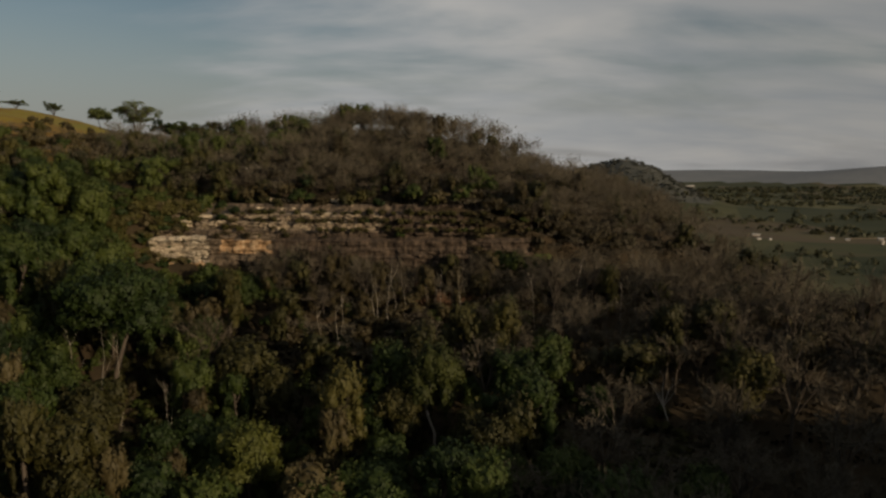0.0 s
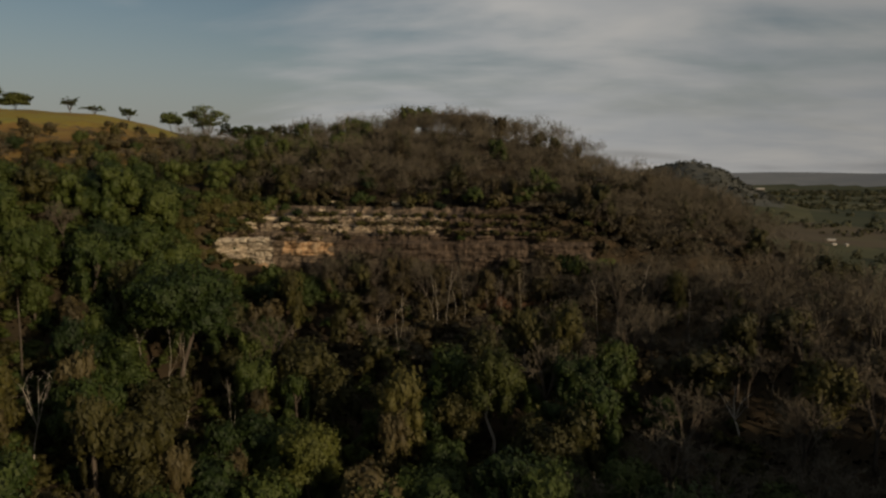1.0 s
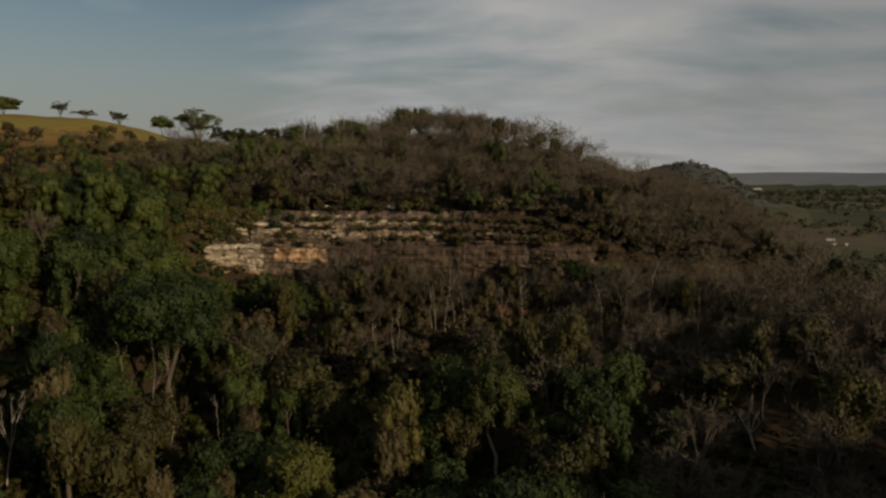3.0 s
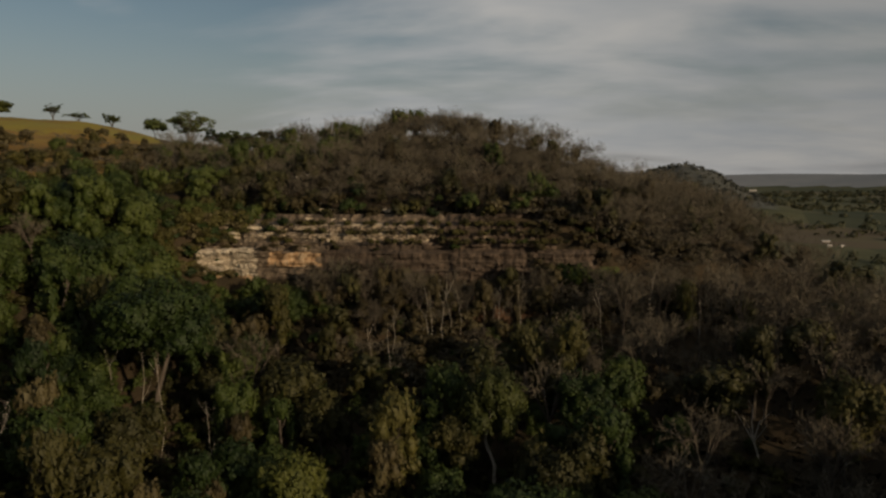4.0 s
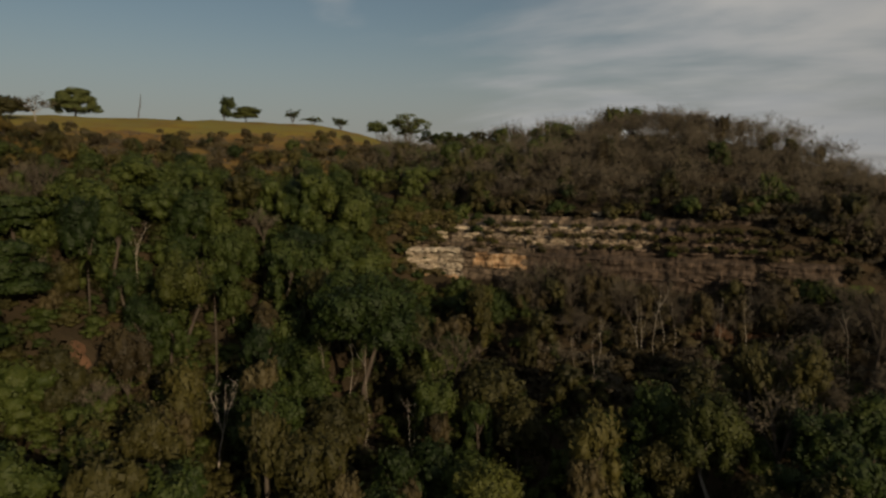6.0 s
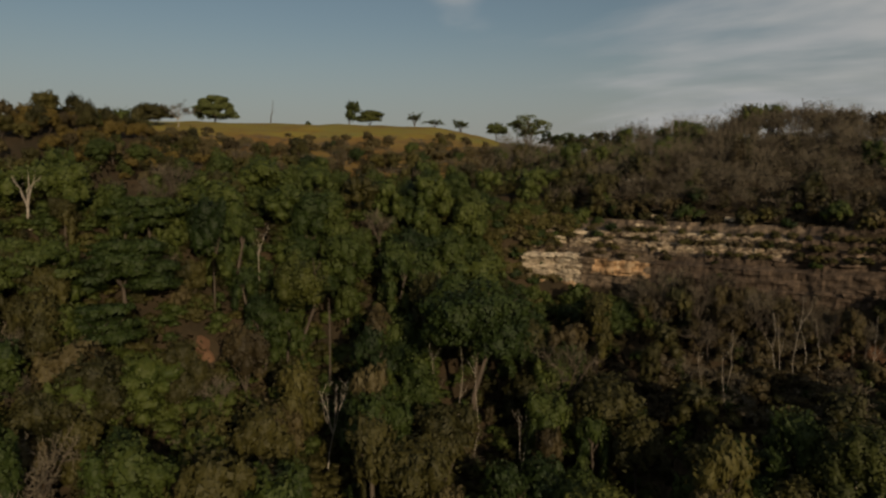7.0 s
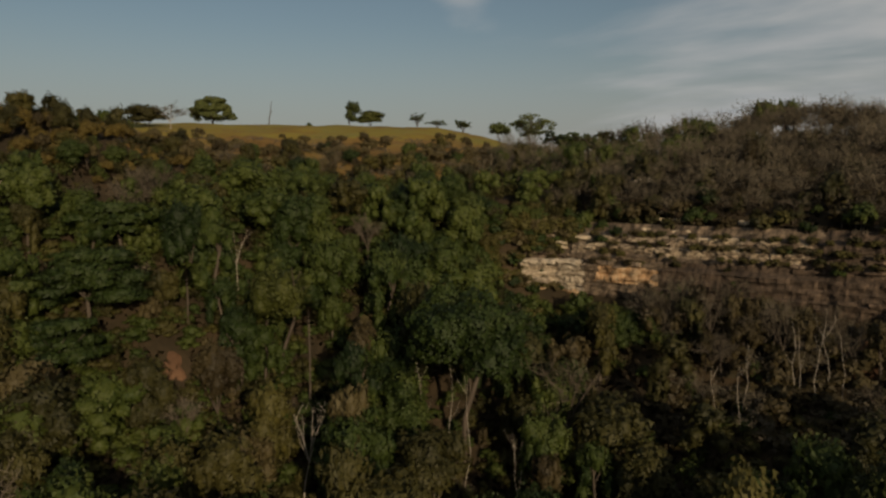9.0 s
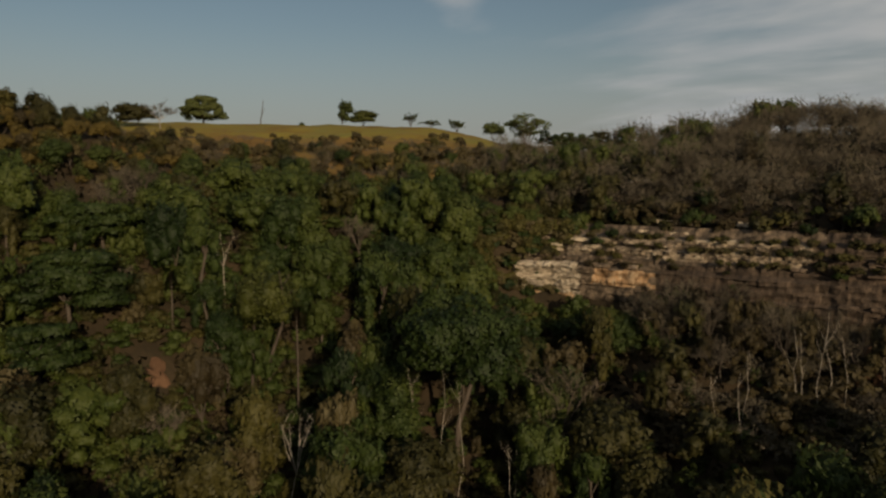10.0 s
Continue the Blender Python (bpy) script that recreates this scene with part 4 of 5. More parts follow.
lone("dead_tree", "fallen-topped pale dead tree on the spur", fan_tree(123, 8.5, 4.0, 3.8, 5, 0.13), BARK_PALE, BARK_PALE, 32.9, 97.4, group=D)
L = "slender pale leafless trees"
for i, (x, y, h) in enumerate(((-8.3, 125, 13), (-13, 124, 11.5), (-11.6, 122.5, 11.5), (-10.2, 124, 12), (-18.3, 119, 11), (-20.5, 115, 9.5), (-17.4, 116, 10), (-2.4, 124, 12), (3.2, 123, 12.5), (16, 121, 11.5), (24.5, 122, 10.5), (31, 117, 10),
                               (-48.8, 94.6, 16.5), (-50.4, 94.2, 15), (-45.8, 95.5, 15), (-39.1, 96.5, 13), (-40.2, 97.2, 11.5), (-78.5, 73.0, 9.5), (-7.2, 125, 9))):
    lone("slender_tree", "slender crooked pale leafless tree", slim_tree(130 + i, h, 2, 0.044), BARK_PALE, BARK_PALE, x, y, group=L)


def palm(x, y, height, seed, skirt=True):
    """Feather palm with a skirt of dead hanging fronds."""
    r = np.random.RandomState(seed)
    top = tagged(new("palm_tree"), "palm with green fronds over a skirt of dead ones", "palm tree", "palms of the gorge")
    tv, tf = tube([(0, 0, -0.6), (0.1, 0.05, height * 0.5), (0.0, 0.1, height)], [0.16, 0.12, 0.12], 7)
    part("trunk", mesh_np("trunk", tv, tf, BARK, True), top)

    def frond(a, up, length, mat, name):
        d = np.array([math.cos(a), math.sin(a), 0])
        k = np.linspace(0, 1, 9)[:, None]
        spine = np.array([0, 0.1, height]) + d * length * k * (0.95 if up > 0 else 0.35) + np.array([0, 0, 1]) * length * (up * k - (0.75 if up > 0 else 0.9) * k ** 2)
        side = np.cross(d, (0, 0, 1))
        v, f = [], []
        for i in range(8):
            wide = 0.5 * math.sin(math.pi * (0.12 + 0.85 * i / 8)) * length * 0.28
            for s_ in (1, -1):
                b = len(v)
                tip = (spine[i] + spine[i + 1]) / 2 + side * s_ * wide + np.array([0, 0, -0.35 * wide]) + d * 0.12
                v += [spine[i], spine[i] * 0.35 + spine[i + 1] * 0.65, tip]
                f.append([b, b + 1, b + 2])
        part(name, mesh_np(name, np.array(v), np.array(f), mat), top)

    for i in range(13):
        frond(6.283 * i / 13 + r.uniform(-0.2, 0.2), r.uniform(0.35, 0.95), r.uniform(2.0, 2.7), LEAF_PALM, "frond")
    for i in range(12 if skirt else 0):
        frond(6.283 * i / 12 + r.uniform(-0.2, 0.2), r.uniform(-0.25, -0.05), r.uniform(2.0, 2.9), LEAF_DEAD, "dead_frond")
    top.location = (x, y, heights(x, y))
    return top


for i, (x, y, h) in enumerate(((-87.5, 87.2, 9.0), (-68.0, 91.3, 15), (-52.6, 95.2, 13), (-58.3, 112, 10))):
    palm(x, y, h, 160 + i)

for x, y, k_ in ((-77.6, 88.2, 1.0), (-79.6, 89.2, 0.95), (-75.5, 90.5, 0.9), (-84.5, 91.0, 0.85)):
    plant(GREENS[3], x, y, k_, x, None, 1.0, 0.2)

# ---- rock face ----
def rim_y(x):
    return float(np.interp(x, [p[0] for p in RIM[1:9]], [p[1] for p in RIM[1:9]]))


def rock_mesh(seed, w, d, h, mat):
    """A slab of bedded rock with broken edges."""
    bm = bmesh.new()
    bmesh.ops.create_cube(bm, size=1.0)
    bmesh.ops.subdivide_edges(bm, edges=bm.edges[:], cuts=3, use_grid_fill=True)
    off = Vector((seed * 7.31, seed * 3.17, seed * 1.73))
    for v in bm.verts:
        c = v.co
        p = Vector((c.x * w * (1 - 0.10 * (abs(c.z) * 2) ** 2), c.y * d * (1 - 0.12 * (abs(c.z) * 2) ** 3), c.z * h))
        n1, n3 = noise.noise(p * 0.7 + off), noise.noise(p * 2.3 + off)
        v.co = p + Vector((0.3 * n1 + 0.25 * n3, 0.5 * n1 + 0.35 * n3, 0.2 * n1 + 0.2 * n3))
    me = bpy.data.meshes.new("rock_slab")
    bm.to_mesh(me)
    bm.free()
    me.materials.append(mat)
    return me


cliff = tagged(new("rock_cliff"), "banded pale limestone cliff with ochre recess and ledges", "cliff")
rr = np.random.RandomState(5)
SLABS = {}
for mat in (ROCK, ROCK_TAN, ROCK_GREY, ROCK_DARK):
    SLABS[mat.name] = [rock_mesh(i + 1, 1.0 * ws, 2.6, hs, mat) for i, (ws, hs) in enumerate(((1.2, 0.5), (1.8, 0.7), (2.6, 0.8), (3.6, 0.9), (4.6, 1.1), (2.2, 1.2), (1.4, 0.9), (3.0, 0.6)))]
WIDE = (1.2, 1.8, 2.6, 3.6, 4.6, 2.2, 1.4, 3.0)
TALL = (0.5, 0.7, 0.8, 0.9, 1.1, 1.2, 0.9, 0.6)


def face_out(x, z):
    """How far the rock stands out towards the valley, by height: a lower wall with an overhang, a bench, an upper wall."""
    wall = np.interp(z, [65, 68.6, 69.3, 69.9, 71.6, 71.9, 73.2, 73.5, 75.0, 75.5, 76.7, 77.0, 78.2, 78.5, 79.8, 80.4, 82], [0.8, 0.6, 0.3, 0.9, 1.2, 0.7, 1.3, 0.9, 1.5, -0.2, -0.5, -1.2, -1.0, -2.1, -2.0, -4.2, -6])
    return wall


fx, fz = np.arange(-60, 20.1, 0.4), np.arange(65.0, 82.1, 0.33)
FX, FZ = np.meshgrid(fx, fz)
crack = np.array([[noise.noise(Vector((x * 0.22, 3.1, z * 1.5))) for x in fx] for z in fz])
lump = np.array([[noise.noise(Vector((x * 0.5, 8.7, z * 0.6))) + 0.5 * noise.noise(Vector((x * 1.5, 1.7, z * 1.7))) for x in fx] for z in fz])
end = smooth01((FX + 60) / 3) * smooth01((20 - FX) / 5)
hide = 5 * (1 - smooth01((FX + 62) / 9)) * smooth01((FZ - 75.5) / 1.5) + 4 * smooth01((FX - 2) / 14) * smooth01((FZ - 76) / 2)
FY = np.interp(FX, [p[0] for p in RIM[1:9]], [p[1] for p in RIM[1:9]]) + 0.9 - face_out(FX, FZ) * end * smooth01((FZ - 64) / 5) - 0.5 * np.abs(crack) + 0.55 * lump + (1 - end) * 1.5 + hide
bulk = np.array([noise.noise(Vector((x * 0.13, 5.5, 0))) for x in fx])
flute = np.array([[noise.noise(Vector((x * 1.1, 2.2, z * 0.3))) for x in fx] for z in fz])
FY = FY + 0.8 * bulk[None] + (0.2 + 0.3 * smooth01((FZ - 75) / 1.5)) * flute
fv = np.stack([FX, FY, FZ], -1).reshape(-1, 3)
ii = (np.arange(len(fz) - 1)[:, None] * len(fx) + np.arange(len(fx) - 1)[None]).ravel()
ff = np.stack([ii, ii + 1, ii + 1 + len(fx), ii + len(fx)], 1)
fm = fv[ff].mean(1)
ff = ff[~((fm[:, 2] > 75.6) & ((fm[:, 0] < -56.5) | (fm[:, 0] > 9)))]
fm = fv[ff].mean(1)
blot = waves(fm[:, 0], fm[:, 2] * 2, 5, 33)
ochre = ((np.abs(fm[:, 0] + 39.4) < 4.9 + 1.7 * blot) & (fm[:, 2] > 72.3 + 0.4 * blot) & (fm[:, 2] < 75.1 + 0.3 * waves(fm[:, 0], fm[:, 2], 3, 35))) | ((np.abs(fm[:, 0] + 54) < 6.5) & (fm[:, 2] < 70.2 + 0.4 * blot)) | ((np.abs(fm[:, 0] + 28) < 4) & (np.abs(fm[:, 2] - 73.9) < 0.5 * blot))
pale = ((fm[:, 0] < -46.3 + 0.6 * blot) & (fm[:, 2] < 75.2)) | ((fm[:, 2] > 76.8) & (fm[:, 2] < 80.2) & (fm[:, 0] < -14 + 8 * blot) & (blot > -0.5))
part("rock_face", mesh_np("rock_face", fv, ff, [ROCK_GREY, ROCK, ROCK_ORANGE, ROCK_TAN, ROCK_DARK], False, np.where(ochre, 2, np.where(pale, np.where(fm[:, 2] > 75.5, 3, 1), np.where(((fm[:, 2] < 76.3) & (fm[:, 0] > -33.5 + blot)) | (fm[:, 0] > -12 + 5 * blot), 4, 0)))), cliff)
# broken beds along the edges: x from, x to, z from, z to, front of the rim (+) or behind (-), share of gaps, rock
for x0, x1, z0, z1, out, gap, mat in (
        (-57.0, -47.6, 74.3, 75.2, 0.7, 0.25, ROCK),
        (-57.0, -47.0, 71.7, 72.2, 0.5, 0.45, ROCK),
        (-45.0, -36.0, 75.2, 75.6, 0.6, 0.2, ROCK_GREY),
        (-56.0, -34.0, 76.0, 76.6, -0.9, 0.6, ROCK_GREY),
        (-56.0, -14.0, 77.5, 78.2, -1.6, 0.55, ROCK_TAN),
        (-56.0, -16.0, 79.0, 79.6, -2.6, 0.66, ROCK_TAN),
        (-35.0, 9.0, 75.6, 76.4, -0.6, 0.6, ROCK_DARK),
        (-15.0, 8.0, 77.4, 78.2, -1.6, 0.75, ROCK_DARK),
        (-11.0, 4.5, 71.6, 72.6, 0.4, 0.5, ROCK_DARK),
        (4.0, 18.0, 74.6, 75.2, -0.3, 0.5, ROCK_DARK),
        (-58.0, -20.0, 80.4, 81.0, -5.0, 0.8, ROCK_TAN),
        (-36.0, -18.0, 82.0, 82.6, -9.0, 0.75, ROCK_TAN)):
    z = z0
    while z < z1:
        bed, x = rr.uniform(0.45, 0.75), x0 + rr.uniform(-1.5, 0.5)
        step = rr.normal() * 0.25
        while x < x1:
            i = rr.randint(0, 8)
            w = WIDE[i] * rr.uniform(0.8, 1.2)
            if rr.uniform() >= gap:
                ob = part("rock_slab", SLABS[mat.name][i], cliff)
                ob.location = (x + w / 2, rim_y(x + w / 2) - out + 1.2 + step + rr.normal() * 0.16, z + bed / 2 + rr.normal() * 0.06)
                ob.rotation_euler = (rr.normal() * 0.04, rr.normal() * 0.04, rr.normal() * 0.12 + (math.pi if rr.uniform() < 0.5 else 0))
                ob.scale = (w / WIDE[i] * 1.1, 1, bed / TALL[i] * 1.15)
            x += w
        z += bed

# small bare bank of red earth on the wooded slope
ang = np.arange(18) * 2 * math.pi / 18
edge = 1.9 + 0.5 * np.sin(ang * 3 + 1) + 0.3 * np.sin(ang * 5)
bx = np.concatenate([[-85.0], -85 + 0.55 * edge * np.cos(ang), -85 + edge * np.cos(ang)])
by = np.concatenate([[82.5], 82.5 + 0.55 * edge * np.sin(ang), 82.5 + edge * np.sin(ang)])
bz = land(bx, by) + np.concatenate([[0.7], np.full(18, 0.5), np.full(18, -0.3)])
bf = [[0, 1 + i, 1 + (i + 1) % 18] for i in range(18)]
bf += [t for i in range(18) for t in ([1 + i, 19 + i, 19 + (i + 1) % 18], [1 + i, 19 + (i + 1) % 18, 1 + (i + 1) % 18])]
tagged(new("earth_bank", mesh_np("earth_bank", np.stack([bx, by, bz], 1), bf, SOIL, True)), "small bare bank of red earth among trees", "earth bank")

# pale loose stones on the slope above
for i, (x, y) in enumerate(((-66, 143), (-64, 140), (-48, 168), (-46, 168), (-44.5, 167), (-71, 178), (-69, 178))):
    bm = bmesh.new()
    bmesh.ops.create_icosphere(bm, subdivisions=2, radius=0.6)
    for v in bm.verts:
        v.co = Vector((v.co.x * 1.5, v.co.y, v.co.z * 0.8)) * (1 + 0.35 * noise.noise(v.co * 1.6 + Vector((i * 3.1, 0, 0))))
    me = bpy.data.meshes.new("boulder")
    bm.to_mesh(me)
    bm.free()
    me.materials.append(BLEACHED)
    s_ = tagged(new("boulder", me), "pale weathered boulder on the wooded slope", "boulder", "loose boulders")
    s_.location = (x, y, heights(x, y) + 0.25)

# ---- shrubs on ledges, along the rim and on the pasture's edge ----
SHRUBS = [plant_kind("shrub", "low brown dry shrub on a rock ledge", "shrub", "shrubs of the cliff and rim", leafy_tree(201, 2.6, 3.2, 6, 0.36, 1.1, 52, 0.2), BARK, LEAF_DRY),
          plant_kind("shrub", "low olive shrub on the slope", "shrub", "shrubs of the cliff and rim", leafy_tree(202, 2.8, 3.4, 6, 0.36, 1.1, 52, 0.2), BARK, LEAF_OLIVE),
          plant_kind("shrub", "low dark green shrub on the slope", "shrub", "shrubs of the cliff and rim", leafy_tree(203, 3.2, 3.4, 6, 0.36, 1.1, 52, 0.2), BARK, LEAF_GREEN),
          plant_kind("shrub", "small leafless shrub with fine twigs", "shrub", "shrubs of the cliff and rim", bare_tree(204, 3.0, 3.4, 6, 7, 0.03), BARK, TWIG)]
ledge_growth = {}


def plant_loose(i, x, y, scale, turn, z, stretch, sink):
    """Shrubs too many to count, gathered by kind and joined below."""
    ledge_growth.setdefault(i, []).append(spun(SHRUBS[i], 2, 1.45, scale, turn, (x, y, (heights(x, y) if z is None else z) - sink), True, stretch))


r2 = np.random.RandomState(9)
LEDGES = ((-0.2, 75.2), (0.8, 76.6), (2.0, 78.2), (3.4, 79.7))
for i in range(190):                       # ledges and foot of the cliff
    x = r2.uniform(-68, 22)
    on_ledge = r2.uniform() < 0.5
    if on_ledge:
        off, z = LEDGES[r2.randint(0, 4)]
    else:
        off, z = r2.choice([-7.5, -6.0, -4.2, 6.0, 8.0, 11.0]), None
    y = rim_y(x) + off + r2.normal() * 0.4
    if x > -8 and x < 3 and off < 0:
        continue
    if off in (-4.2, -6.0) and (-61 < x < -48 or -43.5 < x < -36):
        continue
    k = SHRUBS[r2.choice([0, 1, 2, 3], p=[0.30, 0.40, 0.12, 0.18] if x > -45 else [0.2, 0.5, 0.25, 0.05])]
    plant(k, x, y, r2.uniform(0.35, 0.8) if on_ledge else r2.uniform(0.5, 1.2), r2.uniform(0, 6.283), z, 0.8 if on_ledge else 1.0, 0.1)
for i in range(70):                       # low growth between cliff foot and woods, and on the bench above
    x, off = r2.uniform(-62, 40), r2.choice([-11, -9, -7, 7, 9, 12, 14]) + r2.normal()
    k = SHRUBS[r2.choice([0, 1, 2, 3], p=[0.36, 0.16, 0.08, 0.4] if x > -40 else [0.2, 0.4, 0.3, 0.1])]
    plant(k, x, rim_y(x) + off, r2.uniform(0.7, 1.7), r2.uniform(0, 6.283), None, 1.0, 0.1)
for i in range(150):                       # edge of the pasture
    x, y = r2.uniform(-230, -62), r2.uniform(70, 250)
    s, u = rim_place(np.array([x]), np.array([y]))
    if not 30 < s[0] < 95 or (s[0] > 60 and r2.uniform() < 0.6):
        continue
    plant_loose(r2.choice([0, 1, 2, 3], p=[0.45, 0.25, 0.1, 0.2]), x, y, r2.uniform(0.6, 1.5), r2.uniform(0, 6.283), None, 0.9, 0.1)

for x, y, k_ in ((-47.2, 132.8, 1.2), (-46.0, 133.4, 1.6), (-45.0, 132.4, 1.2), (-33.5, 134.5, 1.6), (-31.6, 135.5, 1.8), (-30.2, 137.6, 1.5), (-22, 138, 1.2), (12, 136, 1.8), (14, 135, 2.0), (19, 134, 2.2)):
    plant(SHRUBS[2], x, y, k_, x * 7.0, None, 1.0, 0.1)
for i in range(26):                        # leafless trees that close the view under the crest
    x, y = r2.uniform(-44, 14), r2.uniform(166, 192)
    plant(BARES[i % 3], x, y, r2.uniform(0.5, 0.72), r2.uniform(0, 6.283), None, 1.0, 0.9)

for x, y, k_ in ((-63.5, 128.5, 0.62), (-66, 131, 0.7), (-64, 136, 0.6), (-60, 138.5, 0.5), (-68, 134, 0.8), (-57, 140, 0.42)):
    plant(GREENS[0], x, y, k_, x * 3.0, None, 1.0, 0.2)

for i in range(64):                        # green bushes along the foot of the pale wall
    x = r2.uniform(-62, -46)
    plant(SHRUBS[r2.choice([1, 2], p=[0.35, 0.65])], x, rim_y(x) - r2.uniform(3.0, 9.0), r2.uniform(0.5, 0.85), r2.uniform(0, 6.283), None, 1.0, 0.15)
for i in range(170):                       # low growth on the ledges of the upper wall
    x = r2.uniform(-54, 10) if i < 80 else r2.uniform(-30, 10)
    off, z = LEDGES[r2.randint(1, 4)]
    plant_loose(r2.choice([0, 1, 3], p=[0.4, 0.4, 0.2]), x, rim_y(x) + off - 0.5 + r2.normal() * 0.4, r2.uniform(0.3, 0.6), r2.uniform(0, 6.283), z, 0.8, 0.15)
for i in range(120):                        # shrubs on the slope over the western end of the cliff
    x = r2.uniform(-65, -49)
    y = float(np.interp(x, (-65, -60, -54, -49), (130.0, 132.5, 136.6, 138.6))) + r2.uniform(-0.6, 5.5)
    plant_loose(r2.choice([0, 1, 2], p=[0.3, 0.45, 0.25]), x, y, r2.uniform(0.6, 1.15), r2.uniform(0, 6.283), None, 0.9, 0.15)
for i in range(36):                        # growth that closes the western end of the cliff
    x = r2.uniform(-74, -57)
    off = r2.uniform(-5, 9) if x < -61 else r2.uniform(2.5, 9)
    plant(GREENS[r2.randint(0, 3)] if i % 2 else OLIVES[0], x, rim_y(x) + off, r2.uniform(0.3, 0.55), r2.uniform(0, 6.283), None, 1.0, 0.2)
for i in range(9):                         # green trees under the ochre wall
    x = r2.uniform(-46, -33)
    plant(GREENS[i % 3], x, rim_y(x) - r2.uniform(4.5, 10), r2.uniform(0.45, 0.62), r2.uniform(0, 6.283), None, 1.0, 0.2)
for i in range(84):                        # dry brush and leafless trees before the darker end of the cliff
    x = r2.uniform(-34, 24)
    y = rim_y(x) + r2.uniform(-9, -2.6)
    if -8 < x < 3 and y > 130:
        continue
    plant((BARES + DRIES)[r2.randint(0, 5)], x, y, r2.uniform(0.5, 0.92), r2.uniform(0, 6.283), None, 1.1, 0.2)

for i in range(330):                       # brown and olive trees along the lower edge of the pasture
    x, y = r2.uniform(-185, -80), r2.uniform(90, 235)
    s = float(rim_place(np.array([x]), np.array([y]))[0][0])
    if not 22 < s < 96 or r2.uniform() < (s - 22) / 84:
        continue
    plant((DRIES + OLIVES[:2] + GREENS[:2] + DRIES[:1])[r2.randint(0, 7)], x, y, r2.uniform(0.35, 0.7), r2.uniform(0, 6.283), None, 1.0, 0.3)
for i in range(34):                        # dry scrub and grass-grown top of the western knoll
    x, y = -142 + r2.normal() * 16, 100 + r2.normal() * 15
    plant((DRIES[:1] + GOLDEN * 2 + SHRUBS[:1])[r2.randint(0, 4)], x, y, r2.uniform(0.35, 0.6), r2.uniform(0, 6.283), None, 0.9, 0.2)

scrub_pieces = {"dry": [], "twigs": []}
sx_, sy_ = r2.uniform(-215, -82, 3600), r2.uniform(115, 248, 3600)
ss_ = rim_place(sx_, sy_)[0]
keep = (ss_ > 48) & (ss_ < 106) & (r2.uniform(size=3600) > (ss_ - 54) / 50) & (waves(sx_, sy_, 24, 61) > -0.3) & is_pasture(sx_, sy_)
for x, y in zip(sx_[keep], sy_[keep]):     # dry scrub scattered over the lower pasture
    which = "dry" if r2.uniform() < 0.6 else "twigs"
    scrub_pieces[which].append(spun(SHRUBS[0 if which == "dry" else 3], 2, 1.4, r2.uniform(0.4, 1.25), r2.uniform(0, 6.283), (x, y, heights(x, y) - 0.1)))
for i, some in ledge_growth.items():
    stuff("ledge_growth", some, (LEAF_DRY, LEAF_OLIVE, LEAF_GREEN, TWIG)[i], "low growth on ledges, slope and pasture edge", "shrubs")
brush_pieces = {"dry": [], "twigs": []}
for i in range(470):                       # brown brush below the cliff and round its eastern end
    if i > 330:
        x = r2.uniform(-33, 20)
        y = rim_y(x) - r2.uniform(1.6, 4.0)
    elif i % 2:
        x, y = r2.uniform(-28, 14), r2.uniform(111, 133)
    else:
        x = r2.uniform(4, 40)
        y = rim_y(x) + r2.uniform(-5, 15)
    if -8 < x < 3 and y > 130:
        continue
    which = "dry" if r2.uniform() < 0.5 else "twigs"
    brush_pieces[which].append(spun(SHRUBS[0 if which == "dry" else 3], 2, 1.45, r2.uniform(0.6, 1.4), r2.uniform(0, 6.283), (x, y, heights(x, y) - 0.1)))
for which, mat in (("dry", LEAF_DRY), ("twigs", TWIG)):
    stuff("brush", brush_pieces[which], mat, "low brown brush below the rock face", "brush")
    stuff("pasture_scrub", scrub_pieces[which], mat, "dry brown scrub scattered over the lower pasture", "scrub")

# ---- the plain: farm buildings, a track, hedges and scrub ----
def shed(x, y, length, width, height, turn, label):
    top = tagged(new("farm_shed"), label, "shed", "farm buildings of the plain")
    l, w = length / 2, width / 2
    v = [(-l, -w, 0), (l, -w, 0), (l, w, 0), (-l, w, 0), (-l, -w, height), (l, -w, height), (l, w, height), (-l, w, height)]
    part("wall", mesh_np("wall", v, [[0, 1, 5, 4], [1, 2, 6, 5], [2, 3, 7, 6], [3, 0, 4, 7]], PLASTER), top)
    e, t = 0.6, 0.25
    r0 = [(-l - e, -w - e, height - 0.1), (l + e, -w - e, height - 0.1), (l + e, 0, height + w * 0.45), (-l - e, 0, height + w * 0.45), (l + e, w + e, height - 0.1), (-l - e, w + e, height - 0.1)]
    v = r0 + [(a, b_, c + t) for a, b_, c in r0]
    part("roof", mesh_np("roof", v, [[0, 3, 2, 1], [3, 5, 4, 2], [6, 7, 8, 9], [9, 8, 10, 11], [0, 1, 7, 6], [4, 5, 11, 10], [1, 2, 8, 7], [2, 4, 10, 8], [3, 0, 6, 9], [5, 3, 9, 11]], ROOF), top)
    top.location, top.rotation_euler = (x, y, heights(x, y)), (0, 0, turn)


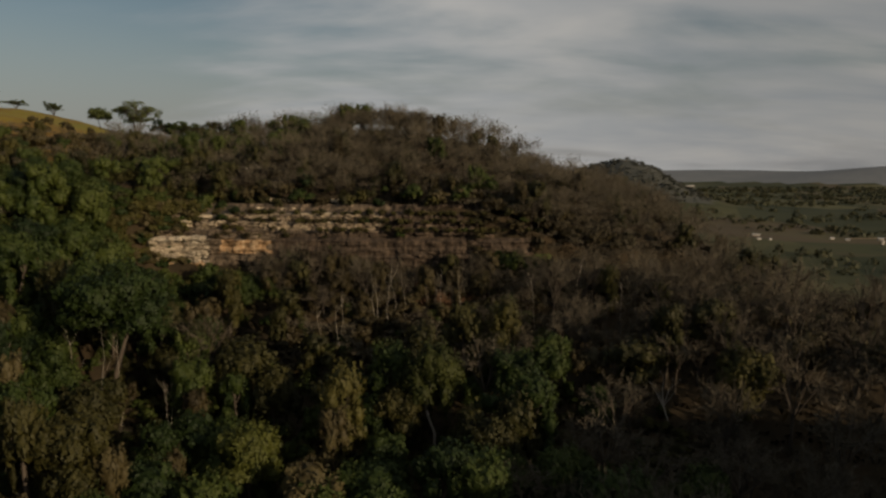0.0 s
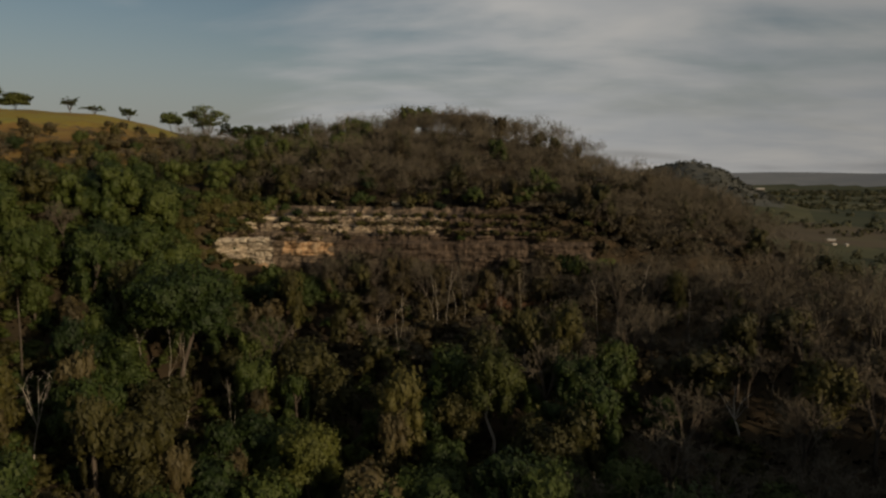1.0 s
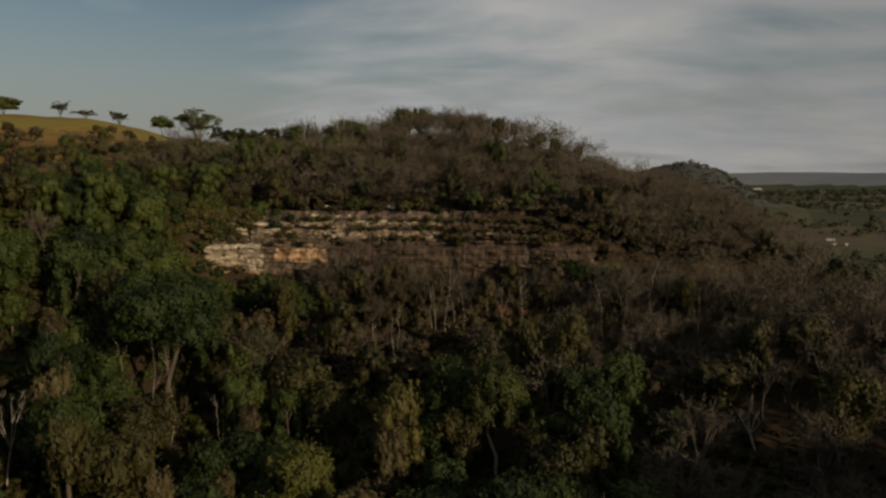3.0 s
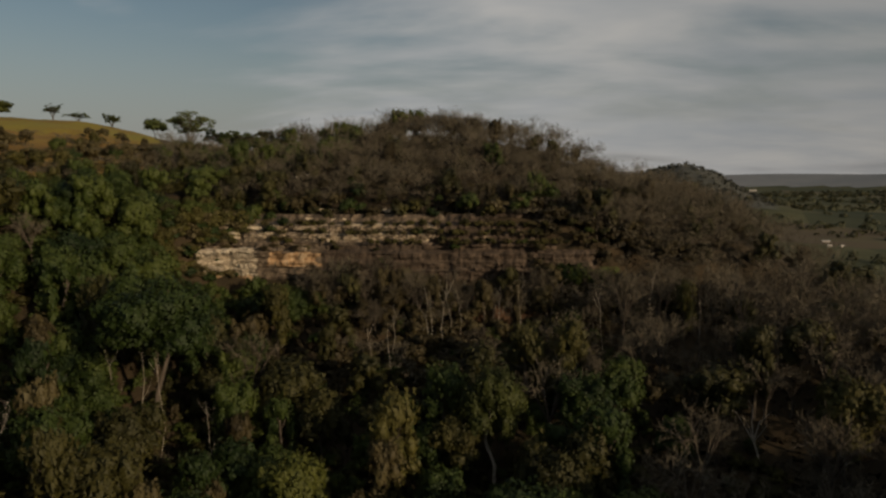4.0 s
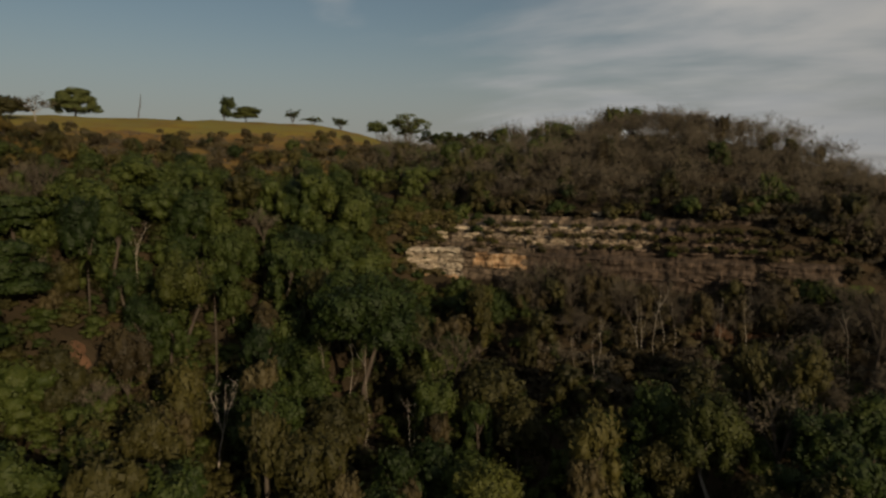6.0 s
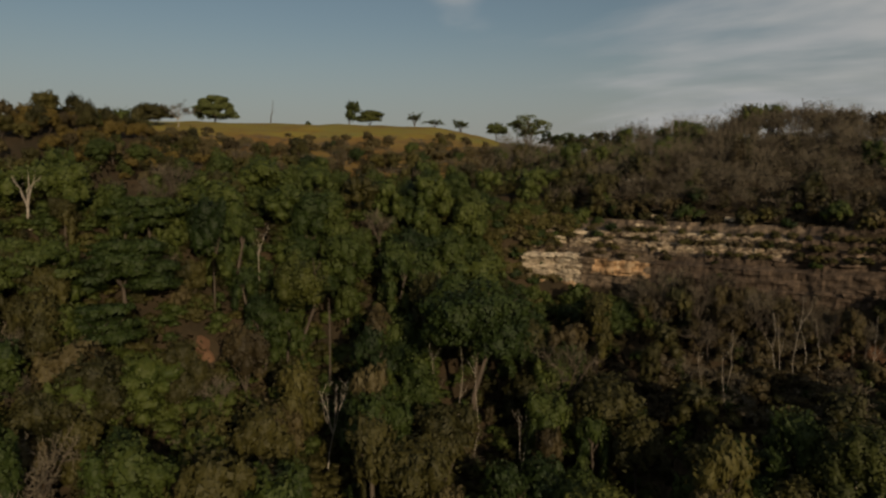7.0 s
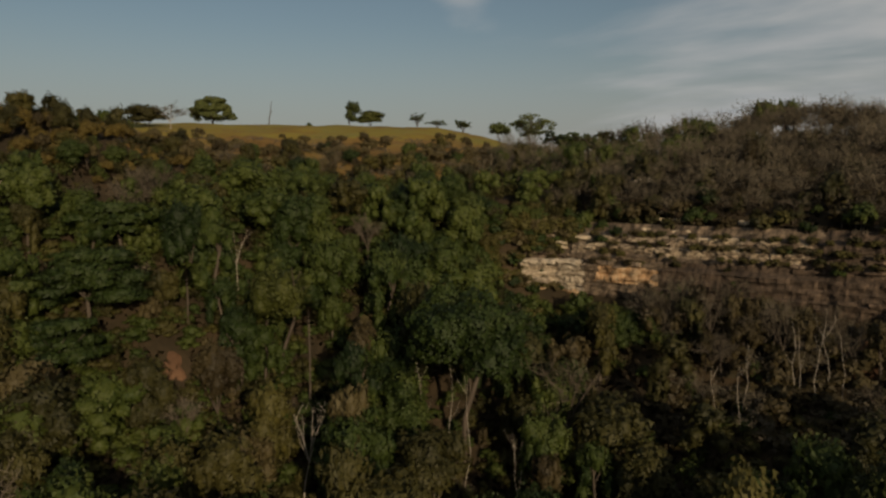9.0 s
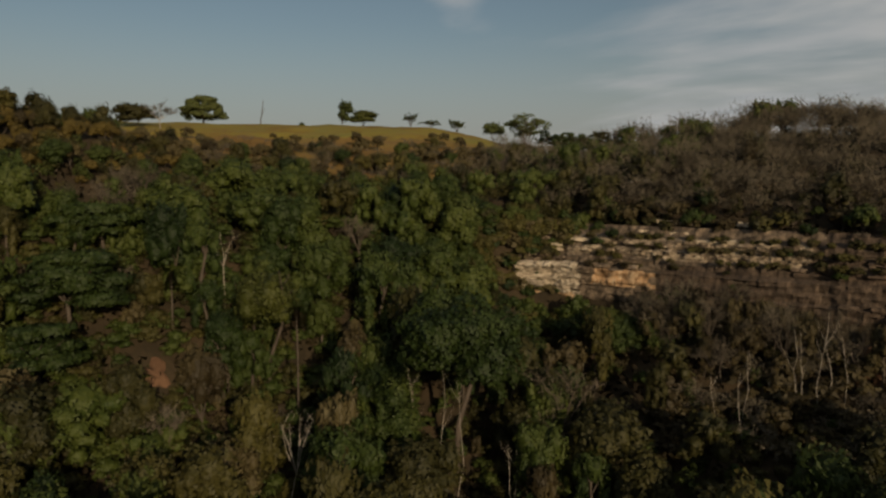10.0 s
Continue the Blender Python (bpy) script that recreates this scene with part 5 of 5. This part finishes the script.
for x, y, l, w, h, a, label in (
        (411, 904, 9, 3, 1.7, -0.15, "long white-roofed farm shed on the plain"), (386, 841, 4.5, 2.5, 1.6, 0.2, "small white-roofed shed on the plain"), (397, 836, 4, 2.5, 1.6, 0.6, "small pale shed among trees"),
        (486, 860, 5, 3, 1.7, 0.1, "white-roofed shed beside the track"), (497, 845, 4.5, 3, 1.7, -0.3, "pale shed beside the track"), (546, 858, 6, 4, 2, -0.2, "pale farmhouse on the plain"), (512, 800, 2.4, 2.4, 4.5, 0.0, "tall white farm building among dark trees"),
        (1120, 3150, 36, 10, 3, 0.2, "distant pale building below the hills"), (392, 1560, 8, 5, 2.5, 0.1, "pale building at the foot of the hill")):
    shed(x, y, l, w, h, a, label)

tx = np.linspace(505, 760, 40)
ty = 868 + 12 * np.sin((tx - 505) / 70) + 0.12 * (tx - 505)
tv = np.concatenate([np.stack([tx, ty - 3, land(tx, ty - 3) + 0.2], 1), np.stack([tx, ty + 3, land(tx, ty + 3) + 0.2], 1)])
tfc = np.array([[i, i + 1, 40 + i + 1, 40 + i] for i in range(39)])
tagged(new("road", mesh_np("road", tv, tfc, TRACK)), "pale dirt track across the plain", "road", kind="structure")

r3 = np.random.RandomState(31)
cx, cy = r3.uniform(90, 2200, 12000), r3.uniform(60, 2900, 12000)
keep = (np.arctan2(cx, cy) > 0.10) & (np.arctan2(cx, cy) < 0.68) & (land(cx, cy) < 30)
rows_ = np.maximum(waves(cx, cy, 330, 21), np.cos(cy / 130 + 0.8 * np.sin(cx / 240)) ** 14 * 1.1 - 0.1)
keep &= rows_ > r3.uniform(0.0, 0.9, 12000)
cx, cy = cx[keep], cy[keep]
cr = r3.uniform(2.0, 5.5, len(cx)) * (1 + np.hypot(cx, cy) / 2600)
cz = land(cx, cy)
nl = 22
d = unit(r3.normal(size=(len(cx), nl, 3)))
d[..., 2] = np.abs(d[..., 2])
at = np.stack([cx, cy, cz + cr * 0.15], 1)[:, None] + d * cr[:, None, None] * np.array([1.0, 1.0, 0.95])
v, f = leaves(r3, at.reshape(-1, 3), d.reshape(-1, 3), np.repeat(cr, nl) * 0.55)
half = (np.arange(len(f)) // nl) % 3
for i, mat in enumerate((LEAF_PLAIN, LEAF_OLIVE, LEAF_PLAIN)):
    w = v.reshape(-1, 3, 3)[half == i].reshape(-1, 3)
    tagged(new("scrub", mesh_np("scrub", w, np.arange(len(w)).reshape(-1, 3), mat, out=np.repeat(d.reshape(-1, 3)[half == i], 3, 0))), "hedges and scattered scrub trees of the plain", "scrub", kind="stuff")

# wooded cover of the far hill
hx, hy = r3.uniform(120, 760, 2600), r3.uniform(1350, 2100, 2600)
ok = (land(hx, hy) > 16) & (r3.uniform(size=2600) < 0.8)
hx, hy = hx[ok], hy[ok]
hr = r3.uniform(3.0, 7.0, len(hx))
d = unit(r3.normal(size=(len(hx), 10, 3)))
d[..., 2] = np.abs(d[..., 2])
at = np.stack([hx, hy, land(hx, hy) + 0.5], 1)[:, None] + d * hr[:, None, None]
v, f = leaves(r3, at.reshape(-1, 3), d.reshape(-1, 3), np.repeat(hr, 10) * 0.8)
tagged(new("hill_woods", mesh_np("hill_woods", v, f, FAR_WOODS)), "wooded cover of the far hill", "woodland", kind="stuff")
